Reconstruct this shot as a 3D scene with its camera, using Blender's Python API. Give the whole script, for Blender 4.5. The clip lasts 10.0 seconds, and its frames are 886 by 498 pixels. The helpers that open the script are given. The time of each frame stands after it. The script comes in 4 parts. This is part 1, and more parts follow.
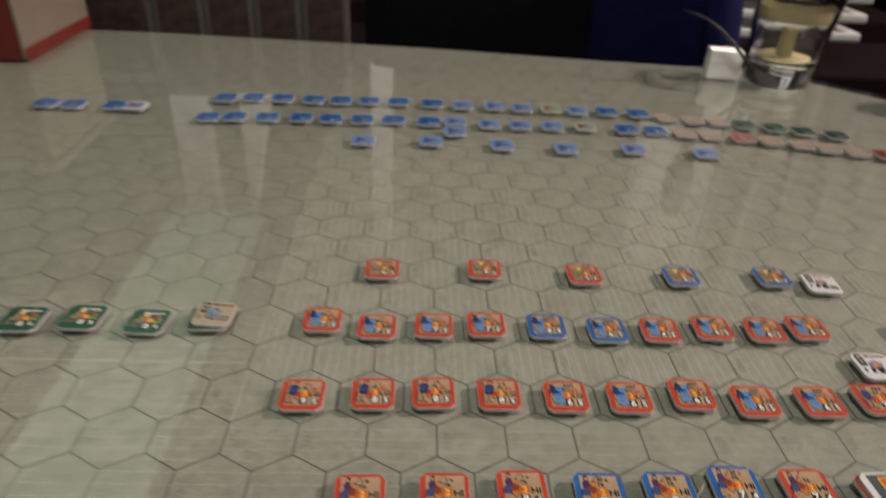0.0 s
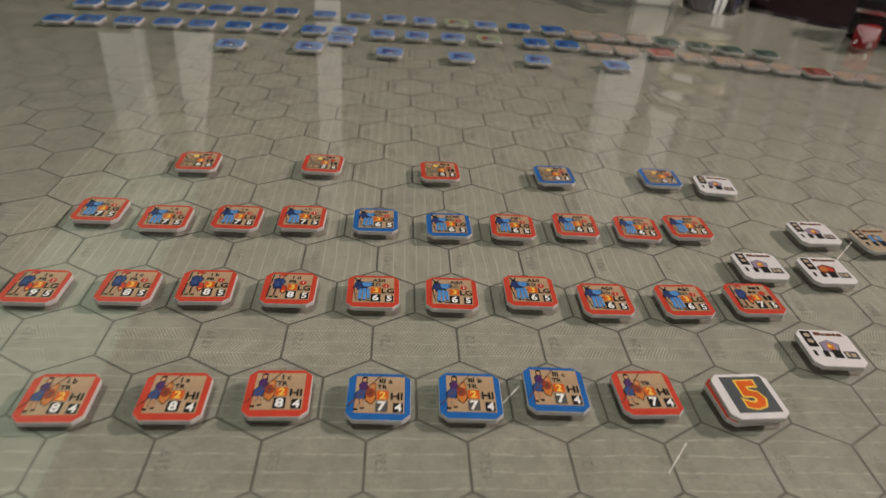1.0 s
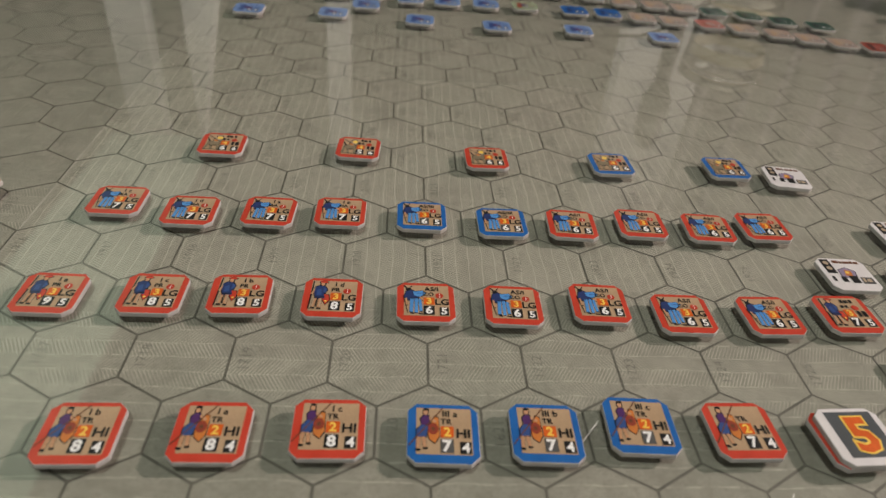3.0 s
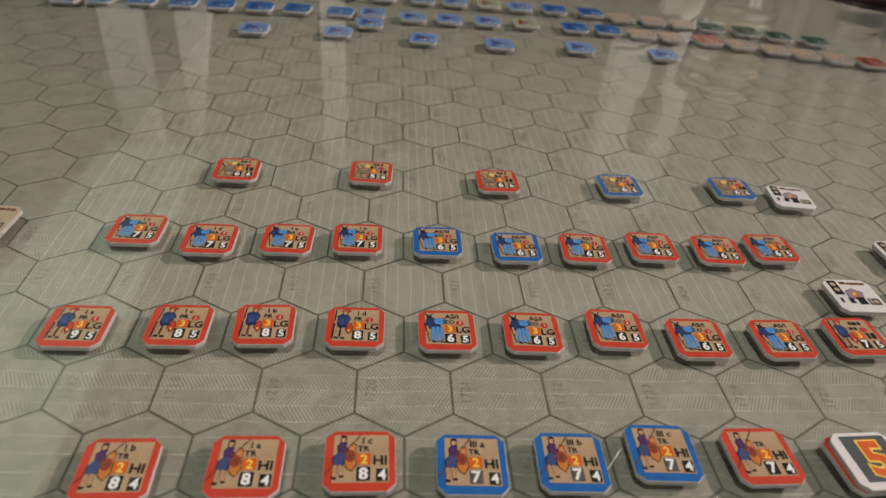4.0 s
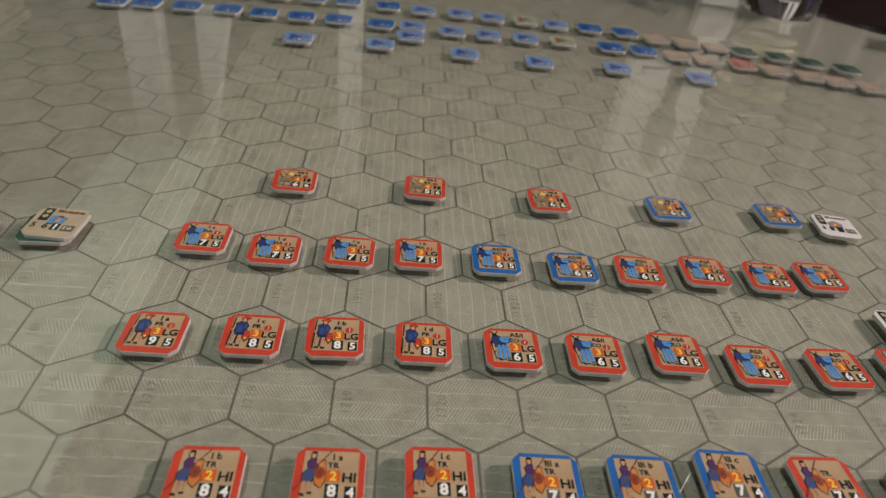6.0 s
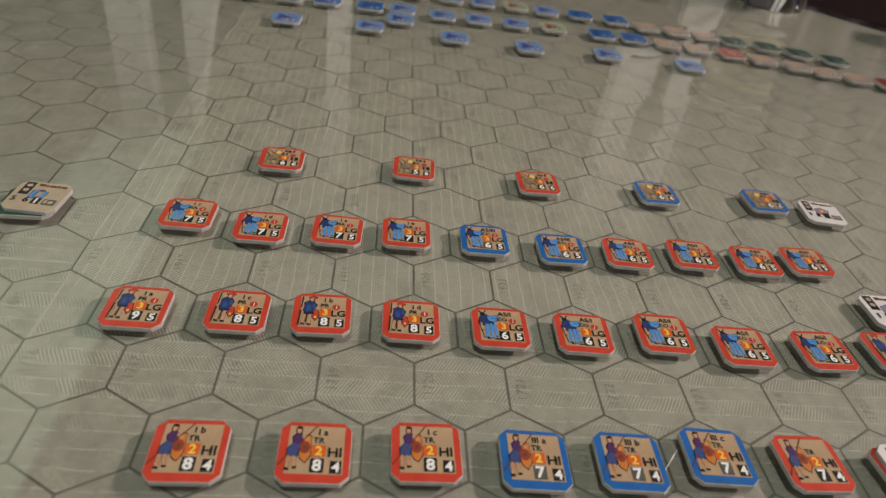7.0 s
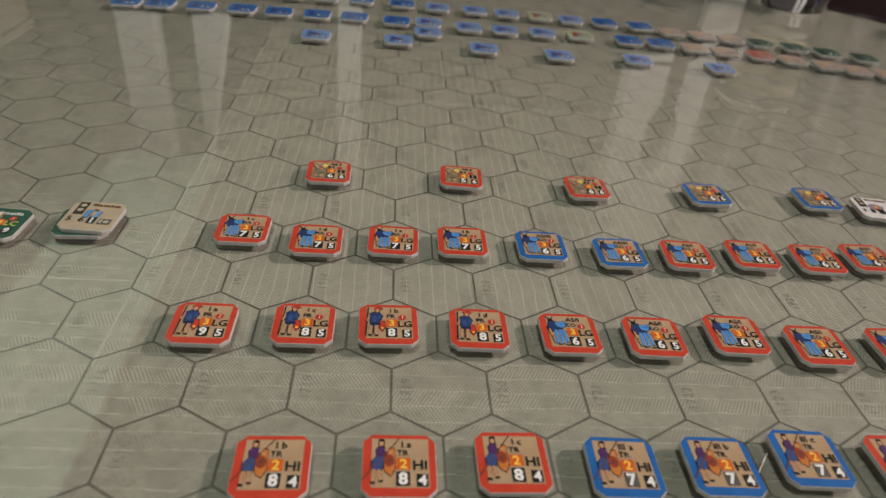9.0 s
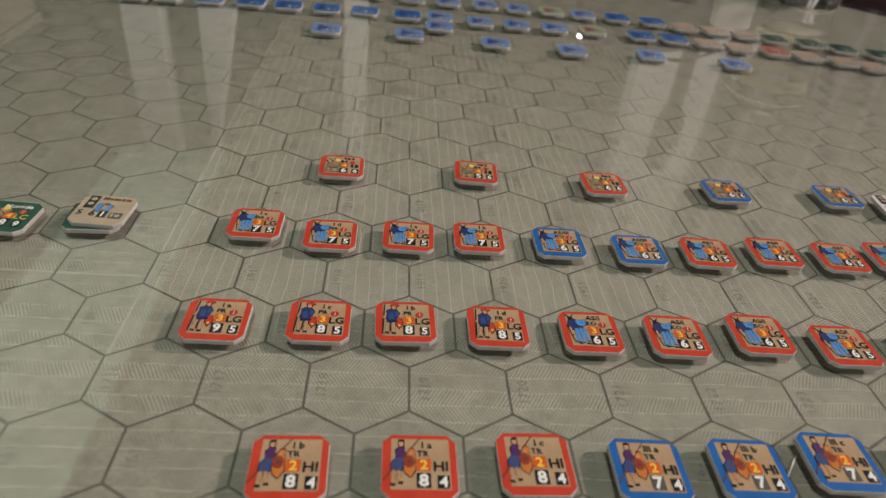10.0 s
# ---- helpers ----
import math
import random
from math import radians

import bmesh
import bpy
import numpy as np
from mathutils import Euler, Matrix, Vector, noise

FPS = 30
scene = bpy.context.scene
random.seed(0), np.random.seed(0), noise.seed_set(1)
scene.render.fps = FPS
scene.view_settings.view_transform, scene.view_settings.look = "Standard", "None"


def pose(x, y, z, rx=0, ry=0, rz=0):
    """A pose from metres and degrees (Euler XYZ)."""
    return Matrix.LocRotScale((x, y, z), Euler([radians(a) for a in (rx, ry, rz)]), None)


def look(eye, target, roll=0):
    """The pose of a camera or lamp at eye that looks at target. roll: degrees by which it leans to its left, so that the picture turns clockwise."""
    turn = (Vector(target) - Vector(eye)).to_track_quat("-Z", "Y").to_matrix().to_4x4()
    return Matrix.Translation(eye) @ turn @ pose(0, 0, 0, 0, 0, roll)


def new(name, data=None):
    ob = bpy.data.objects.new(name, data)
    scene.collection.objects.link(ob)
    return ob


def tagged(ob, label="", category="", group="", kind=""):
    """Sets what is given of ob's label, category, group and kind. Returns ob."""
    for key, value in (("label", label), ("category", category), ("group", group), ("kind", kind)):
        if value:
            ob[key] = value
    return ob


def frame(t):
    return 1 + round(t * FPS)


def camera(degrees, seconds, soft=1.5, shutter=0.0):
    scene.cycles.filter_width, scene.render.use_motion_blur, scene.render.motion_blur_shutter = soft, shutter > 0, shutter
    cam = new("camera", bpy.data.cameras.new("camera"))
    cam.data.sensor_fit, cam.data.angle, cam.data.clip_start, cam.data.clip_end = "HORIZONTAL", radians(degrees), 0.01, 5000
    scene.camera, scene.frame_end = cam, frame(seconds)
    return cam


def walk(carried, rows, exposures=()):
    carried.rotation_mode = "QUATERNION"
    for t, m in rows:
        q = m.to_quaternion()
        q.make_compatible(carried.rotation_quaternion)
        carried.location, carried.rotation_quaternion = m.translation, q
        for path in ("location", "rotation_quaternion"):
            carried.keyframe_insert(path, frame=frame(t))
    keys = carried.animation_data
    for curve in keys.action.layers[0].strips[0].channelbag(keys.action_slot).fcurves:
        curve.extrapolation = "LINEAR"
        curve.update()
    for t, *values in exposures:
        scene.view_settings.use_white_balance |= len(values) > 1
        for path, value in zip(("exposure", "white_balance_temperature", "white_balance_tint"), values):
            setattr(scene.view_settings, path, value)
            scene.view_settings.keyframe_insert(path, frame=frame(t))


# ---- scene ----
cam = camera(67.5, 10.0, soft=1.45, shutter=0.5)
cam.data.dof.use_dof, cam.data.dof.focus_distance, cam.data.dof.aperture_fstop = True, 0.161, 22.0
W = 0.0195        # width of one hexagon of the printed map, flat to flat
Z0 = 0.75         # height of the table top
# t, eye, target, roll; in hexagon widths from the map's origin
PATH = [
    (0, (-0.393, -6.658, 7.276), (-0.307, -4.952, 6.235), 3.0),
    (0.2, (-0.051, -6.513, 6.564), (0.086, -4.823, 5.504), 3.4),
    (0.5, (1.178, -6.576, 5.941), (1.306, -4.941, 4.797), 4.6),
    (1, (2.198, -5.855, 5.157), (2.351, -4.186, 4.066), 4.6),
    (1.5, (1.546, -5.547, 5.074), (1.714, -3.914, 3.932), 6.2),
    (2, (1.468, -5.249, 5.005), (1.63, -3.637, 3.832), 6.1),
    (2.5, (1.65, -4.877, 4.949), (1.795, -3.271, 3.767), 5.6),
    (4, (1.253, -4.724, 5.294), (1.427, -3.112, 4.122), 5.5),
    (4.5, (0.987, -4.587, 5.403), (1.179, -2.969, 4.244), 6.0),
    (5, (0.639, -4.536, 5.413), (0.806, -2.912, 4.259), 6.2),
    (5.5, (0.447, -4.666, 5.464), (0.601, -3.037, 4.315), 6.8),
    (7, (0.442, -4.778, 5.249), (0.656, -3.17, 4.079), 9.0),
    (7.5, (0.245, -4.823, 5.202), (0.446, -3.204, 4.045), 8.9),
    (8, (0.096, -4.704, 5.091), (0.266, -3.08, 3.935), 7.1),
    (8.5, (0.022, -4.747, 5.133), (0.178, -3.115, 3.988), 6.2),
    (9, (-0.169, -4.705, 5.011), (0.016, -3.067, 3.879), 6.5),
    (9.5, (-0.343, -4.624, 4.995), (-0.17, -2.982, 3.867), 6.2),
    (10, (-0.315, -4.576, 4.891), (-0.14, -2.942, 3.752), 6.6),
]


def at(p):
    return Vector((p[0] * W, p[1] * W, Z0 + p[2] * W))


walk(cam, [(t, look(at(e), at(g), r)) for t, e, g, r in PATH])

# ---- world and lights ----
world = bpy.data.worlds.new("room_gloom")
scene.world = world
world.use_nodes = True
world.node_tree.nodes["Background"].inputs[0].default_value = (0.055, 0.05, 0.045, 1)
world.node_tree.nodes["Background"].inputs[1].default_value = 1.0


def area_lamp(name, place, target, size, watts, colour):
    data = bpy.data.lights.new(name, "AREA")
    data.shape, data.size, data.energy, data.color = "DISK", size, watts, colour
    ob = new(name, data)
    ob.matrix_world = look(place, target)
    return ob


LAMP = Vector((2.25, 0.30, Z0 + 1.46))
area_lamp("lamp_light", LAMP, (0, 0.05, Z0), 0.20, 55.0, (1.0, 0.81, 0.76))
CEIL = Z0 + 1.65
area_lamp("ceiling_lamp_light", (-0.10, -0.40, CEIL - 0.12), (-0.1, 0.1, Z0), 0.42, 11.3, (0.95, 0.95, 0.875))
scene.view_settings.exposure = -0.07

# ---- materials ----


class Nodes:
    """A node material and short ways to wire it."""

    def __init__(self, name, rough=0.6, metal=0.0):
        self.mat = bpy.data.materials.new(name)
        self.mat.use_nodes = True
        self.tree = self.mat.node_tree
        self.bsdf = self.tree.nodes["Principled BSDF"]
        self.bsdf.inputs["Roughness"].default_value = rough
        self.bsdf.inputs["Metallic"].default_value = metal
        self.coords = None

    def set(self, socket, value):
        if isinstance(value, bpy.types.NodeSocket):
            self.tree.links.new(value, socket)
        elif isinstance(value, (tuple, list)):
            socket.default_value = (*value, 1.0) if len(value) == 3 and socket.type == "RGBA" else value
        else:
            socket.default_value = value

    def node(self, kind, **inputs):
        n = self.tree.nodes.new(kind)
        for key, value in inputs.items():
            self.set(n.inputs[key.replace("_", " ")], value)
        return n

    def obj(self):
        if not self.coords:
            self.coords = self.tree.nodes.new("ShaderNodeTexCoord")
        return self.coords.outputs["Object"]

    def math(self, op, a, b=0.0, c=0.0, clamp=False):
        n = self.tree.nodes.new("ShaderNodeMath")
        n.operation, n.use_clamp = op, clamp
        for socket, value in zip(n.inputs, (a, b, c)):
            self.set(socket, value)
        return n.outputs[0]

    def noise(self, scale, detail=3.0, rough=0.55, vector=None):
        n = self.node("ShaderNodeTexNoise", Scale=scale, Detail=detail, Roughness=rough)
        self.tree.links.new(vector or self.obj(), n.inputs["Vector"])
        return n.outputs["Fac"]

    def ramp(self, value, low, high):
        n = self.node("ShaderNodeMapRange", From_Min=low, From_Max=high)
        self.set(n.inputs["Value"], value)
        return n.outputs["Result"]

    def mix(self, fac, a, b, blend="MIX"):
        n = self.tree.nodes.new("ShaderNodeMix")
        n.data_type, n.blend_type = "RGBA", blend
        for socket, value in zip((n.inputs[0], n.inputs[6], n.inputs[7]), (fac, a, b)):
            self.set(socket, value)
        return n.outputs[2]

    def bump(self, height, strength, distance):
        n = self.node("ShaderNodeBump", Strength=strength, Distance=distance)
        self.set(n.inputs["Height"], height)
        self.tree.links.new(n.outputs["Normal"], self.bsdf.inputs["Normal"])

    def colour(self, value):
        self.set(self.bsdf.inputs["Base Color"], value)
        return self.mat


def printed(name, rgb, rough=0.33, wear=0.14, gloss=0.5):
    """Ink on card, slightly uneven at two scales."""
    n = Nodes(name, rough)
    big, fine = n.noise(160, 2), n.noise(2600, 2)
    dark = tuple(c * (1 - wear) for c in rgb)
    light = tuple(min(1, c * (1 + wear) + 0.01) for c in rgb)
    both = n.math("ADD", n.math("MULTIPLY", big, 0.6), n.math("MULTIPLY", fine, 0.4))
    n.bump(fine, 0.12, 0.0001)
    n.bsdf.inputs["Coat Weight"].default_value = gloss
    n.bsdf.inputs["Coat Roughness"].default_value = 0.2
    return n.colour(n.mix(n.ramp(both, 0.3, 0.7), dark, light))


def plain(name, rgb, rough=0.6, metal=0.0, scale=30, wear=0.15, spec=0.5):
    n = Nodes(name, rough, metal)
    n.bsdf.inputs["Specular IOR Level"].default_value = spec
    a, b = n.noise(scale, 4), n.noise(scale * 14, 2)
    both = n.math("ADD", n.math("MULTIPLY", a, 0.65), n.math("MULTIPLY", b, 0.35))
    n.bump(b, 0.15, 0.0006)
    return n.colour(n.mix(n.ramp(both, 0.3, 0.7), tuple(c * (1 - wear) for c in rgb), tuple(c * (1 + wear) for c in rgb)))


def map_paper():
    """Grey-green printed paper with a woven herringbone print, running across below and up beyond a line."""
    n = Nodes("map_paper", 0.55)
    sep = n.node("ShaderNodeSeparateXYZ")
    n.tree.links.new(n.obj(), sep.inputs[0])
    x, y = (n.math("DIVIDE", sep.outputs[i], W) for i in (0, 1))
    wob = n.math("MULTIPLY", n.math("SUBTRACT", n.noise(70, 2), 0.5), 0.10)

    def weave(across, along, ribs, strokes):
        """Bright rib lines with slanting strokes that change side from rib to rib."""
        cell = n.math("MULTIPLY", n.math("ADD", across, wob), ribs)
        saw = n.math("PINGPONG", cell, 1.0)
        rib = n.ramp(n.math("ABSOLUTE", n.math("SUBTRACT", n.math("FRACT", cell), 0.5)), 0.44, 0.5)
        stroke = n.math("SINE", n.math("MULTIPLY", n.math("ADD", along, n.math("MULTIPLY", saw, 0.6 / ribs)), strokes))
        return rib, n.ramp(stroke, 0.1, 0.9)

    rib_up, stroke_up = weave(x, y, 6.3, 172.0)
    rib_on, stroke_on = weave(y, x, 5.0, 158.0)
    right = n.ramp(x, -3.0, -2.96)                      # the panel beyond the long fold
    y_turn = n.math("ADD", y, n.math("MULTIPLY", n.math("SUBTRACT", right, 1.0), 2.3))
    faint = n.math("ADD", 0.22, n.math("MULTIPLY", right, 0.78))
    rib_up, stroke_up = n.math("MULTIPLY", rib_up, faint), n.math("MULTIPLY", stroke_up, faint)
    turn = n.ramp(n.math("ADD", y_turn, n.math("MULTIPLY", n.math("SUBTRACT", n.noise(38, 2), 0.5), 2.6)), 0.75, 1.15)
    rib_on = n.math("MULTIPLY", rib_on, n.ramp(n.noise(430, 3, 0.7), 0.36, 0.62))
    rib = n.math("ADD", n.math("MULTIPLY", rib_up, turn), n.math("MULTIPLY", rib_on, n.math("SUBTRACT", 1.0, turn)))
    stroke = n.math("ADD", n.math("MULTIPLY", stroke_up, turn), n.math("MULTIPLY", n.math("MULTIPLY", n.math("MULTIPLY", stroke_on, n.math("MULTIPLY", n.ramp(y, -0.9, -0.2), 0.85)), n.ramp(n.noise(150, 3), 0.33, 0.56)), n.math("SUBTRACT", 1.0, turn)))
    patch = n.ramp(n.noise(55, 3), 0.22, 0.5)          # where the print shows strongly
    blotch = n.noise(130, 5, 0.65)
    fleck = n.noise(1500, 3, 0.7)
    base = n.mix(n.ramp(blotch, 0.35, 0.68), (0.262, 0.254, 0.208), (0.366, 0.352, 0.294))
    base = n.mix(n.math("MULTIPLY", n.ramp(n.noise(28, 3), 0.35, 0.65), 0.5), base, (0.268, 0.282, 0.224))
    base = n.mix(n.math("MULTIPLY", n.ramp(fleck, 0.50, 0.72), 0.55), base, (0.16, 0.155, 0.128))
    base = n.mix(n.math("MULTIPLY", n.ramp(n.noise(420, 4, 0.7), 0.47, 0.68), 0.5), base, (0.20, 0.20, 0.16))
    base = n.mix(n.math("MULTIPLY", rib, n.math("ADD", 0.36, n.math("MULTIPLY", patch, 0.36))), base, (0.575, 0.56, 0.465))
    base = n.mix(n.math("MULTIPLY", stroke, n.math("MULTIPLY", patch, n.math("ADD", 0.44, n.math("MULTIPLY", n.ramp(fleck, 0.35, 0.6), 0.42)))), base, (0.565, 0.55, 0.455))
    n.bump(n.noise(22, 3), 0.25, 0.0015)
    return n.colour(base)


def acrylic():
    """A clear sheet: it lets everything through and mirrors the room by Fresnel's law at its two faces."""
    n = Nodes("clear_acrylic")
    clear = n.node("ShaderNodeBsdfTransparent", Color=(0.97, 0.985, 0.97))
    gloss = n.node("ShaderNodeBsdfGlossy", Roughness=0.012)
    smear = n.noise(14, 3)
    n.set(gloss.inputs["Roughness"], n.math("ADD", 0.004, n.math("MULTIPLY", n.ramp(smear, 0.4, 0.75), 0.018)))
    one = n.node("ShaderNodeFresnel", IOR=1.49).outputs[0]
    both = n.math("DIVIDE", n.math("MULTIPLY", one, 2.0), n.math("ADD", one, 1.0))
    mixed = n.tree.nodes.new("ShaderNodeMixShader")
    n.tree.links.new(both, mixed.inputs[0])
    n.tree.links.new(clear.outputs[0], mixed.inputs[1])
    n.tree.links.new(gloss.outputs[0], mixed.inputs[2])
    n.tree.links.new(mixed.outputs[0], n.tree.nodes["Material Output"].inputs[0])
    return n.mat


def see_through(name, tint):
    n = Nodes(name)
    clear = n.node("ShaderNodeBsdfTransparent", Color=tint)
    n.tree.links.new(clear.outputs[0], n.tree.nodes["Material Output"].inputs[0])
    return n.mat


def glass(name, tint=(1, 1, 1)):
    n = Nodes(name, 0.02)
    n.bsdf.inputs["Transmission Weight"].default_value = 1.0
    n.bsdf.inputs["IOR"].default_value = 1.5
    return n.colour(tint)


def diffuser(name, rgb, strength, x0, x1, y0, y1, soft):
    """A lit panel whose glow is dimmed towards its rim and its far end."""
    n = Nodes(name, 0.8)
    sep = n.node("ShaderNodeSeparateXYZ")
    n.tree.links.new(n.obj(), sep.inputs[0])
    dx = n.math("MINIMUM", n.math("SUBTRACT", sep.outputs[0], x0), n.math("SUBTRACT", x1, sep.outputs[0]))
    dy = n.math("MINIMUM", n.math("SUBTRACT", sep.outputs[1], y0), n.math("SUBTRACT", y1, sep.outputs[1]))
    fade = n.math("MULTIPLY", n.ramp(dx, 0.0, soft), n.ramp(dy, 0.0, soft))
    n.set(n.bsdf.inputs["Emission Color"], rgb)
    along = n.node("ShaderNodeMapRange", From_Min=y0 + 0.3 * (y1 - y0), From_Max=y1, To_Min=1.0, To_Max=0.18)
    n.set(along.inputs["Value"], sep.outputs[1])
    fade = n.math("MULTIPLY", fade, along.outputs["Result"])
    n.set(n.bsdf.inputs["Emission Strength"], n.math("MULTIPLY", fade, strength))
    return n.colour((0.12, 0.12, 0.12))


def panel_glow():
    """Pale surface with an added glow, brightest low down and fading upwards, slightly uneven."""
    n = Nodes("mirrored_streak_glow", 0.8)
    sep = n.node("ShaderNodeSeparateXYZ")
    n.tree.links.new(n.obj(), sep.inputs[0])
    fade = n.ramp(sep.outputs[2], 0.62, 0.16)
    uneven = n.math("ADD", 0.75, n.math("MULTIPLY", n.noise(18, 3), 0.5))
    n.set(n.bsdf.inputs["Emission Color"], (1.0, 0.96, 0.88))
    n.set(n.bsdf.inputs["Emission Strength"], n.math("MULTIPLY", n.math("MULTIPLY", fade, uneven), 0.34))
    return n.colour((0.35, 0.34, 0.32))


def glowing(name, rgb, strength):
    n = Nodes(name, 0.8)
    n.set(n.bsdf.inputs["Emission Color"], rgb)
    n.bsdf.inputs["Emission Strength"].default_value = strength
    return n.colour((0.8, 0.8, 0.8))


M = {
    "map": map_paper(),
    "line": printed("hexagon_ink", (0.118, 0.115, 0.092), 0.6, 0.3, gloss=0.0),
    "number": printed("number_ink", (0.205, 0.20, 0.168), 0.6, 0.3, gloss=0.0),
    "crease": printed("worn_crease", (0.43, 0.415, 0.355), 0.7, 0.2, gloss=0.0),
    "scuff": printed("white_scuff", (0.78, 0.77, 0.72), 0.7, 0.1, gloss=0.0),
    "acrylic": acrylic(),
    "acrylic_under": see_through("acrylic_under", (1, 1, 1)),
    "core": printed("white_card_edge", (0.52, 0.505, 0.48), 0.7, 0.08, gloss=0.0),
    "red": printed("red_ink", (0.56, 0.055, 0.028)),
    "blue": printed("blue_ink", (0.014, 0.125, 0.40)),
    "white": printed("white_ink", (0.72, 0.70, 0.69), 0.45, 0.06),
    "green": printed("dark_green_ink", (0.018, 0.085, 0.055)),
    "lightblue": printed("light_blue_ink", (0.17, 0.28, 0.52)),
    "palegreen": printed("pale_green_ink", (0.33, 0.40, 0.26)),
    # Paler and greyer than the print: glare on the far counters is mixed in.
    "peach": printed("peach_ink", (0.37, 0.29, 0.24)),
    "rose": printed("rose_ink", (0.42, 0.14, 0.115)),
    "tan": printed("tan_ink", (0.46, 0.32, 0.19)),
    "cream": printed("cream_ink", (0.45, 0.36, 0.25)),
    "olive": printed("olive_ink", (0.26, 0.21, 0.13)),
    "orange": printed("orange_ink", (0.72, 0.125, 0.015)),
    "yellow": printed("yellow_ink", (0.90, 0.60, 0.10)),
    "black": printed("black_ink", (0.012, 0.012, 0.012)),
    "grey": printed("grey_ink", (0.09, 0.09, 0.085)),
    "paper": printed("white_digit_ink", (0.83, 0.83, 0.80), 0.45, 0.04),
    "navy": printed("navy_ink", (0.025, 0.045, 0.15)),
    "sky": printed("sky_blue_ink", (0.09, 0.30, 0.66)),
    "skin": printed("flesh_ink", (0.55, 0.30, 0.16)),
    "brown": printed("brown_ink", (0.16, 0.06, 0.03)),
    "slate": printed("slate_ink", (0.085, 0.095, 0.10)),
    "cobalt": printed("cobalt_ink", (0.04, 0.085, 0.25)),
    "plum": printed("plum_ink", (0.085, 0.03, 0.13)),
    "ochre": printed("ochre_ink", (0.60, 0.20, 0.045)),
    "rust": printed("rust_ink", (0.30, 0.055, 0.03)),
    "lime": printed("lime_ink", (0.55, 0.60, 0.10)),
    "violet": printed("violet_ink", (0.30, 0.25, 0.36)),
    "wood": plain("table_wood", (0.16, 0.085, 0.045), 0.4, scale=9, wear=0.3),
    "wall": plain("wall_paint", (0.065, 0.052, 0.053), 0.85, scale=4, wear=0.06),
    "ceiling": plain("ceiling_paint", (0.36, 0.35, 0.33), 0.9, scale=3, wear=0.05),
    "floor": plain("carpet", (0.03, 0.022, 0.02), 0.95, scale=40, wear=0.3),
    "white_board": plain("white_lacquer", (0.80, 0.79, 0.75), 0.5, scale=8, wear=0.04),
    "dark": plain("black_fabric", (0.006, 0.005, 0.007), 0.9, scale=60, wear=0.3, spec=0.1),
    "blue_cloth": plain("dark_blue_cloth", (0.006, 0.007, 0.04), 0.9, scale=60, wear=0.3, spec=0.1),
    "maroon": plain("dark_stained_wood", (0.012, 0.005, 0.006), 0.85, scale=20, wear=0.3, spec=0.08),
    "picture": plain("pale_frame_card", (0.15, 0.125, 0.118), 0.6, scale=26, wear=0.2),
    "print": plain("brown_photograph", (0.07, 0.045, 0.038), 0.5, scale=75, wear=0.75),
    "curtain": plain("grey_curtain", (0.15, 0.15, 0.16), 0.9, scale=25, wear=0.12),
    # Shade on the game box is put into both card colours, red and cream.
    "box_red": plain("shaded_red_card", (0.17, 0.018, 0.012), 0.45, scale=50, wear=0.12),
    "box_cream": plain("shaded_cream_card", (0.215, 0.178, 0.135), 0.6, scale=40, wear=0.06),
    "die": plain("red_plastic", (0.30, 0.008, 0.016), 0.22, scale=90, wear=0.1),
    "glass": glass("clear_glass"),
    "honey": plain("yellow_label", (0.24, 0.20, 0.09), 0.5, scale=70, wear=0.15),
    "cord": plain("black_rubber", (0.01, 0.01, 0.011), 0.45, scale=90),
    "chrome": plain("bright_metal", (0.7, 0.7, 0.72), 0.22, 1.0),
    "column": panel_glow(),
    "bulb": glowing("bulb_glow", (1.0, 0.93, 0.80), 130.0),
}


# ---- mesh helpers ----

def part(name, data, material=None, parent=None, label="", place=None):
    """Links a bmesh or a ready mesh as one object under its thing."""
    if isinstance(data, bmesh.types.BMesh):
        mesh = bpy.data.meshes.new(name)
        data.to_mesh(mesh)
        data.free()
    else:
        mesh = data
    if material and not mesh.materials:
        mesh.materials.append(material)
    ob = new(name, mesh)
    if parent:
        ob.parent = parent
    if place is not None:
        ob.matrix_basis = place
    if label:
        ob["label"] = label
    return ob


def thing(name, place, label, category, group="", kind=""):
    ob = new(name)
    ob.empty_display_size = 0.01
    ob.matrix_basis = place
    return tagged(ob, label, category, group, kind)


def prism(points, z0, z1, bevel=0.0, segments=2):
    """An upright prism over an outline, counter-clockwise."""
    bm = bmesh.new()
    low = bm.faces.new([bm.verts.new((x, y, z0)) for x, y in points])
    up = bmesh.ops.extrude_face_region(bm, geom=[low])
    bmesh.ops.translate(bm, verts=[v for v in up["geom"] if isinstance(v, bmesh.types.BMVert)], vec=(0, 0, z1 - z0))
    bmesh.ops.recalc_face_normals(bm, faces=bm.faces)
    if bevel:
        bmesh.ops.bevel(bm, geom=bm.edges[:], offset=bevel, segments=segments, affect="EDGES", profile=0.6)
    return bm


def block(x0, x1, y0, y1, z0, z1, bevel=0.0, segments=2):
    return prism([(x0, y0), (x1, y0), (x1, y1), (x0, y1)], z0, z1, bevel, segments)


def sheet(polygons, z):
    """Flat print: several outlines in one layer."""
    bm = bmesh.new()
    for i, points in enumerate(polygons):
        bm.faces.new([bm.verts.new((x, y, z + i * 0.000002)) for x, y in points])
    bmesh.ops.recalc_face_normals(bm, faces=bm.faces)
    for f in bm.faces:
        if f.normal.z < 0:
            f.normal_flip()
    return bm


